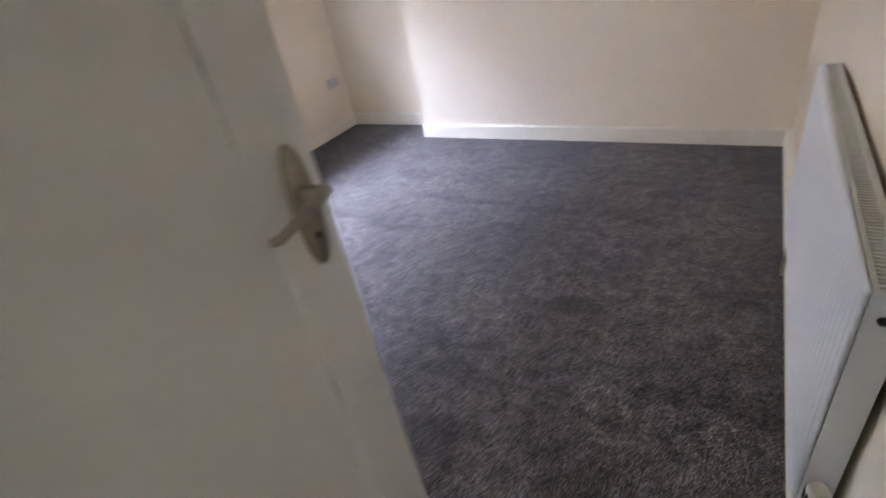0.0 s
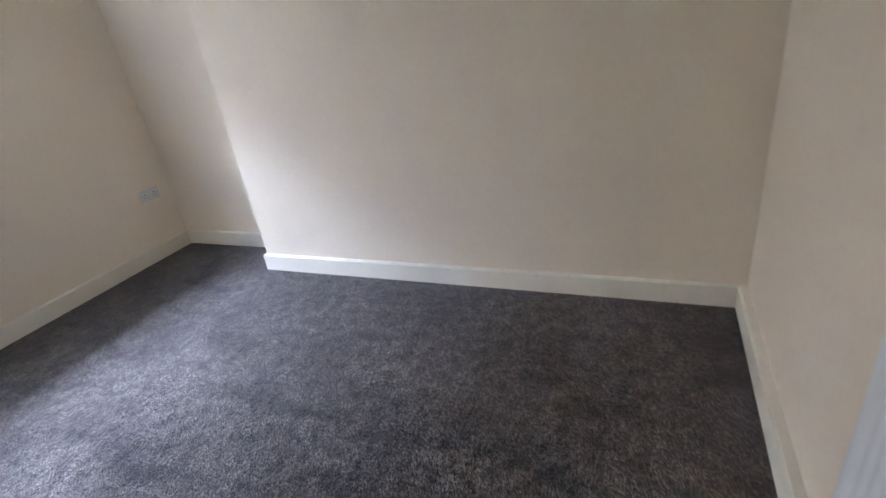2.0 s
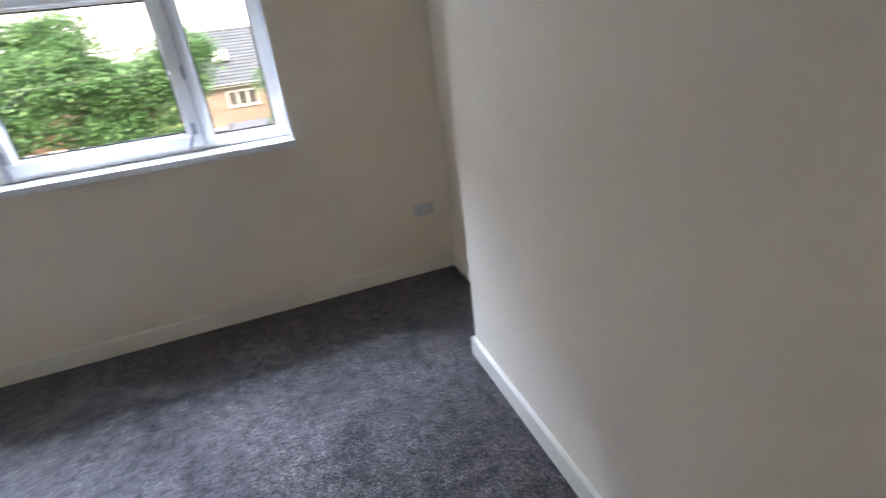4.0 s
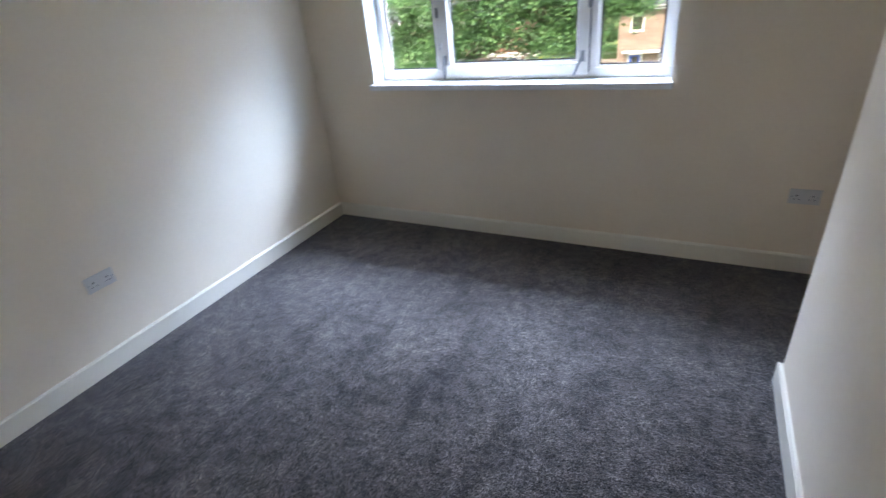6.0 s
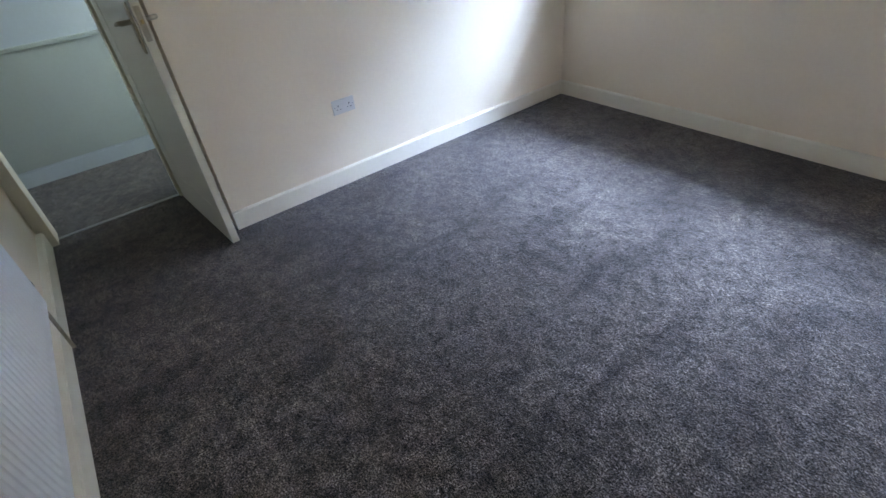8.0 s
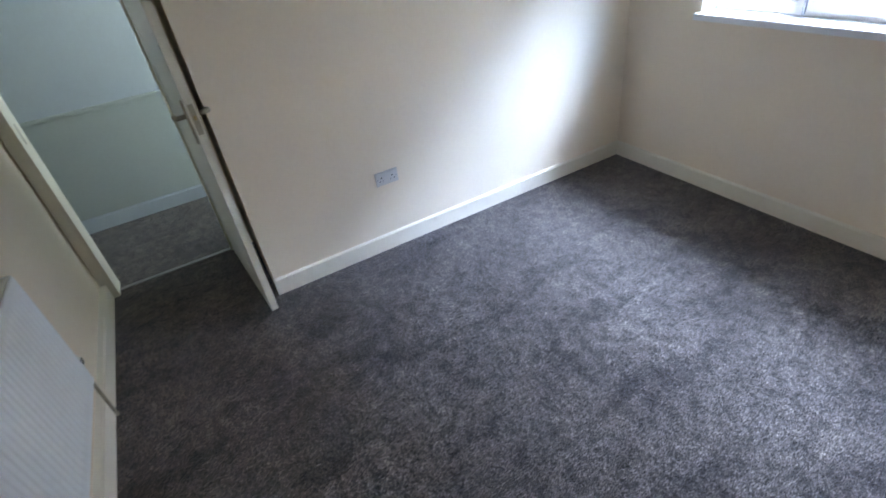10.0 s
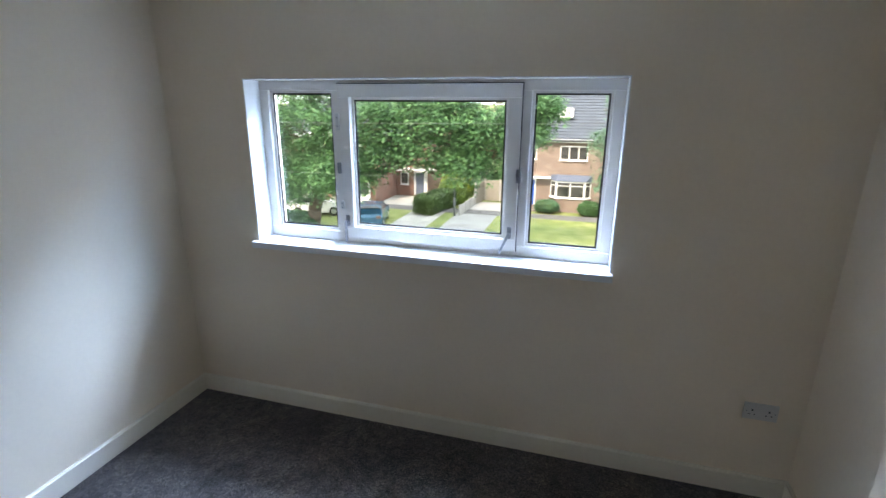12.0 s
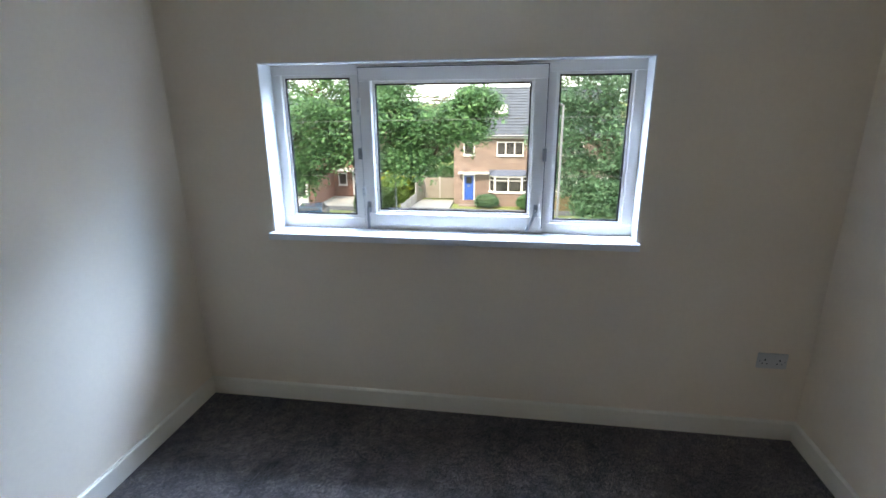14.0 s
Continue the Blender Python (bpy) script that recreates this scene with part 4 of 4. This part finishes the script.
def limb(bm, p, q, r0, r1, rng, segs=5, bend=0.25):
    pts = [Vector(p).lerp(Vector(q), i / segs) for i in range(segs + 1)]
    L = (Vector(q) - Vector(p)).length
    for i in range(1, segs):
        pts[i] += Vector(rng.normal(size=3).tolist()) * bend * L / segs
    for i in range(segs):
        cyl(bm, pts[i], pts[i + 1], r0 + (r1 - r0) * i / segs, r0 + (r1 - r0) * (i + 1) / segs, 8)
    return pts


def tree(label, foot, fork, ends, trunk_r, leaf_mat, seed, clumps, per, spread, size, cat="tree", group="street trees"):
    """A trunk from foot to fork, limbs to the ends (x, y, z, reach), and leaves in flat sprays round the twigs."""
    rng = np.random.default_rng(seed)
    t = base("tree", label, cat, foot, group=group)
    o = Vector(foot)
    bm = bmesh.new()
    limb(bm, (0, 0, -0.1), Vector(fork) - o, trunk_r * 1.15, trunk_r * 0.75, rng, 5, 0.12)
    part("trunk", bm, BARK, t, smooth=True)
    bm = bmesh.new()
    centres = []
    for x, y, z, reach in ends:
        e = Vector((x, y, z)) - o
        pts = limb(bm, Vector(fork) - o, e, trunk_r * 0.42, trunk_r * 0.10, rng, 6, 0.35)
        for k in range(clumps):
            d = rng.normal(size=3)
            d /= np.linalg.norm(d)
            c = np.array(e) + d * reach * rng.uniform(0.25, 1.0) ** 0.6 * np.array([1, 1, 0.75])
            if k % 3 == 0:
                limb(bm, pts[rng.integers(3, 6)], Vector(c.tolist()), trunk_r * 0.07, trunk_r * 0.02, rng, 3, 0.3)
            m = int(per * rng.uniform(0.5, 1.4))
            pts_l = rng.normal(size=(m, 3)) * spread * np.array([1, 1, 0.42]) * rng.uniform(0.6, 1.3)
            pts_l[:, :2] = np.clip(pts_l[:, :2], -1.6 * spread, 1.6 * spread)
            pts_l[:, 2] -= 0.25 * (pts_l[:, 0] ** 2 + pts_l[:, 1] ** 2) / spread
            centres.append(c + pts_l)
    part("branches", bm, BARK, t, smooth=True)
    me = leaf_mesh("crown", np.concatenate(centres), size, rng)
    mesh_part("crown", me, leaf_mat, t, "crown of broad green leaves")
    return t


def shrub(name, label, lo, hi, mat, seed, n, size, cat="hedge", rounding=2.6, rz=0.0):
    """A leafy solid between two corners, its outline broken by leaves and twigs."""
    rng = np.random.default_rng(seed)
    lo, hi = np.array(lo), np.array(hi)
    c, h = (lo + hi) / 2, (hi - lo) / 2
    s = base(name, label, cat, (c[0], c[1], lo[2]), rz)
    d = rng.normal(size=(n, 3))
    d /= (np.abs(d) ** rounding).sum(1)[:, None] ** (1 / rounding)
    r = 1 - np.abs(rng.normal(size=n)) * 0.10
    lump = np.array([noise.noise(Vector((p * 1.9 + seed).tolist())) for p in d])
    p = d * (r + 0.16 * lump)[:, None] * h
    p[:, 2] += h[2]
    p = p[p[:, 2] > 0.02]
    mesh_part("leaves", leaf_mesh("leaves", p, size, rng, 0.9), mat, s)
    # smooth solid in the hedge colour, added to back the leaves
    bm = bmesh.new()
    bmesh.ops.create_icosphere(bm, subdivisions=3, radius=1.0)
    for v in bm.verts:
        q = np.array(v.co)
        q = q / (np.abs(q) ** rounding).sum() ** (1 / rounding)
        v.co = Vector((q * h * 0.86).tolist()) + Vector((0, 0, h[2]))
        v.co.z = max(v.co.z, 0.0)
    part("core", bm, LEAF_HEDGE, s, "solid hedge-green core behind the leaves")
    return s


# the big maple in front of the neighbouring house
tree("large green maple tree standing on the verge", (-14.9, 25.4, GROUND + 0.1), (-13.5, 25.0, -2.2),
     [(-15.5, 23.5, -1.0, 2.6), (-13.5, 22.5, 0.6, 2.6), (-11.0, 23.0, -0.6, 2.5), (-9.2, 22.5, 0.8, 2.4), (-7.0, 23.5, 0.3, 2.3), (-5.0, 23.0, 1.3, 2.0), (-3.0, 23.4, 0.9, 1.6), (-1.2, 23.6, 0.8, 1.2),
      (-12.0, 24.5, 3.2, 3.0), (-8.5, 25.0, 3.0, 2.6), (-15.5, 25.5, 3.0, 3.0), (-5.5, 25.0, 2.9, 1.7), (-10.5, 22.0, -1.6, 1.6), (-17.5, 24.5, 0.5, 2.6), (-12.5, 26.0, 5.6, 2.6), (-0.4, 23.6, 1.8, 0.9), (-16.0, 22.5, -3.0, 2.0), (-14.2, 22.0, -2.3, 1.6), (-11.6, 21.8, -1.9, 1.2), (-4.0, 23.2, -0.9, 1.2), (-18.5, 23.5, -2.8, 2.2)],
     0.42, LEAF, 11, 40, 150, 0.55, 0.105)
tree("tall pale green tree beside the footpath", (8.6, 29.5, GROUND + 0.1), (8.5, 29.4, -3.6),
     [(4.9, 28.0, -2.3, 2.0), (7.0, 27.5, -3.9, 1.3), (4.8, 28.0, 0.4, 2.1), (5.6, 27.5, 2.6, 2.2), (8.0, 27.0, -2.4, 2.2), (8.2, 27.0, 0.5, 2.4), (8.6, 27.5, 3.4, 2.6), (11.2, 28.0, -2.0, 2.4), (11.6, 28.0, 1.0, 2.6), (11.5, 28.5, 4.0, 2.6), (7.0, 30.5, 4.5, 2.4), (6.6, 27.0, -3.6, 1.4), (9.6, 26.8, -3.8, 1.5)],
     0.38, LEAF_GREY, 23, 46, 130, 0.52, 0.1)
for fx, fy, sd in ((17.5, 24.5, 31), (24.0, 28.0, 32)):
    tree("leafy green tree further along the verge", (fx, fy, GROUND + 0.1), (fx, fy, -3.0),
         [(fx - 3.2, fy - 1, -1.5, 2.4), (fx - 2.6, fy - 1.5, 1.5, 2.6), (fx + 0.4, fy - 2, -1.0, 2.4), (fx + 0.5, fy - 1.5, 2.4, 2.8), (fx + 3.2, fy - 0.5, 0.0, 2.6), (fx - 0.5, fy, 5.0, 2.8), (fx + 2.8, fy, 3.6, 2.6)],
         0.36, LEAF, sd, 34, 34, 0.55, 0.17)
# trees behind the houses
for k, (bx, by, bz) in enumerate(((-8.6, 52.0, 1.0), (-5.2, 56.0, 2.2), (-12.5, 56.0, 2.5), (-18.0, 60.0, 3.5), (-2.0, 62.0, 1.5))):
    tree("distant leafy tree behind the houses", (bx, by, GROUND), (bx, by, -4.0),
         [(bx - 2, by - 1, bz - 4.0, 2.6), (bx + 2, by - 1, bz - 3.6, 2.6), (bx, by - 1.5, bz - 1.5, 2.8), (bx - 1.5, by, bz - 6, 2.2), (bx + 1.8, by, bz - 6, 2.2)],
         0.35, LEAF_GREY if k % 2 else LEAF, 40 + k, 26, 26, 0.7, 0.24, group="distant trees")
shrub("hedge", "clipped dark green hedge beside the footpath", (-9.95, 32.0, G), (-8.1, 36.6, G + 1.45), LEAF_HEDGE, 3, 11000, 0.08, rounding=8, rz=-10)
shrub("hedge", "taller loose green hedge along the driveway", (-9.2, 36.5, G), (-7.2, 42.6, G + 2.0), LEAF_LIME, 13, 12000, 0.09, rounding=6, rz=-6)
shrub("shrub", "bright yellow-green shrub behind the hedge", (-9.7, 37.4, G), (-7.2, 42.0, G + 2.9), LEAF_GOLD, 5, 5000, 0.12, "shrub")
shrub("shrub", "green shrub in front of the brick bay", (-1.4, 35.5, G), (0.5, 36.8, G + 1.0), LEAF_GREY, 6, 2600, 0.07, "shrub")
shrub("shrub", "dark green shrub on the front lawn", (1.9, 35.3, G), (3.7, 36.6, G + 1.05), LEAF, 7, 2600, 0.08, "shrub")
shrub("shrub", "rounded green shrub beside the gate", (-5.2, 40.2, G), (-3.4, 42.0, G + 2.6), LEAF, 8, 3000, 0.1, "shrub")
shrub("shrub", "green undergrowth round the trunk", (-17.2, 24.4, G), (-14.3, 26.0, G + 1.3), LEAF, 9, 3200, 0.1, "shrub")
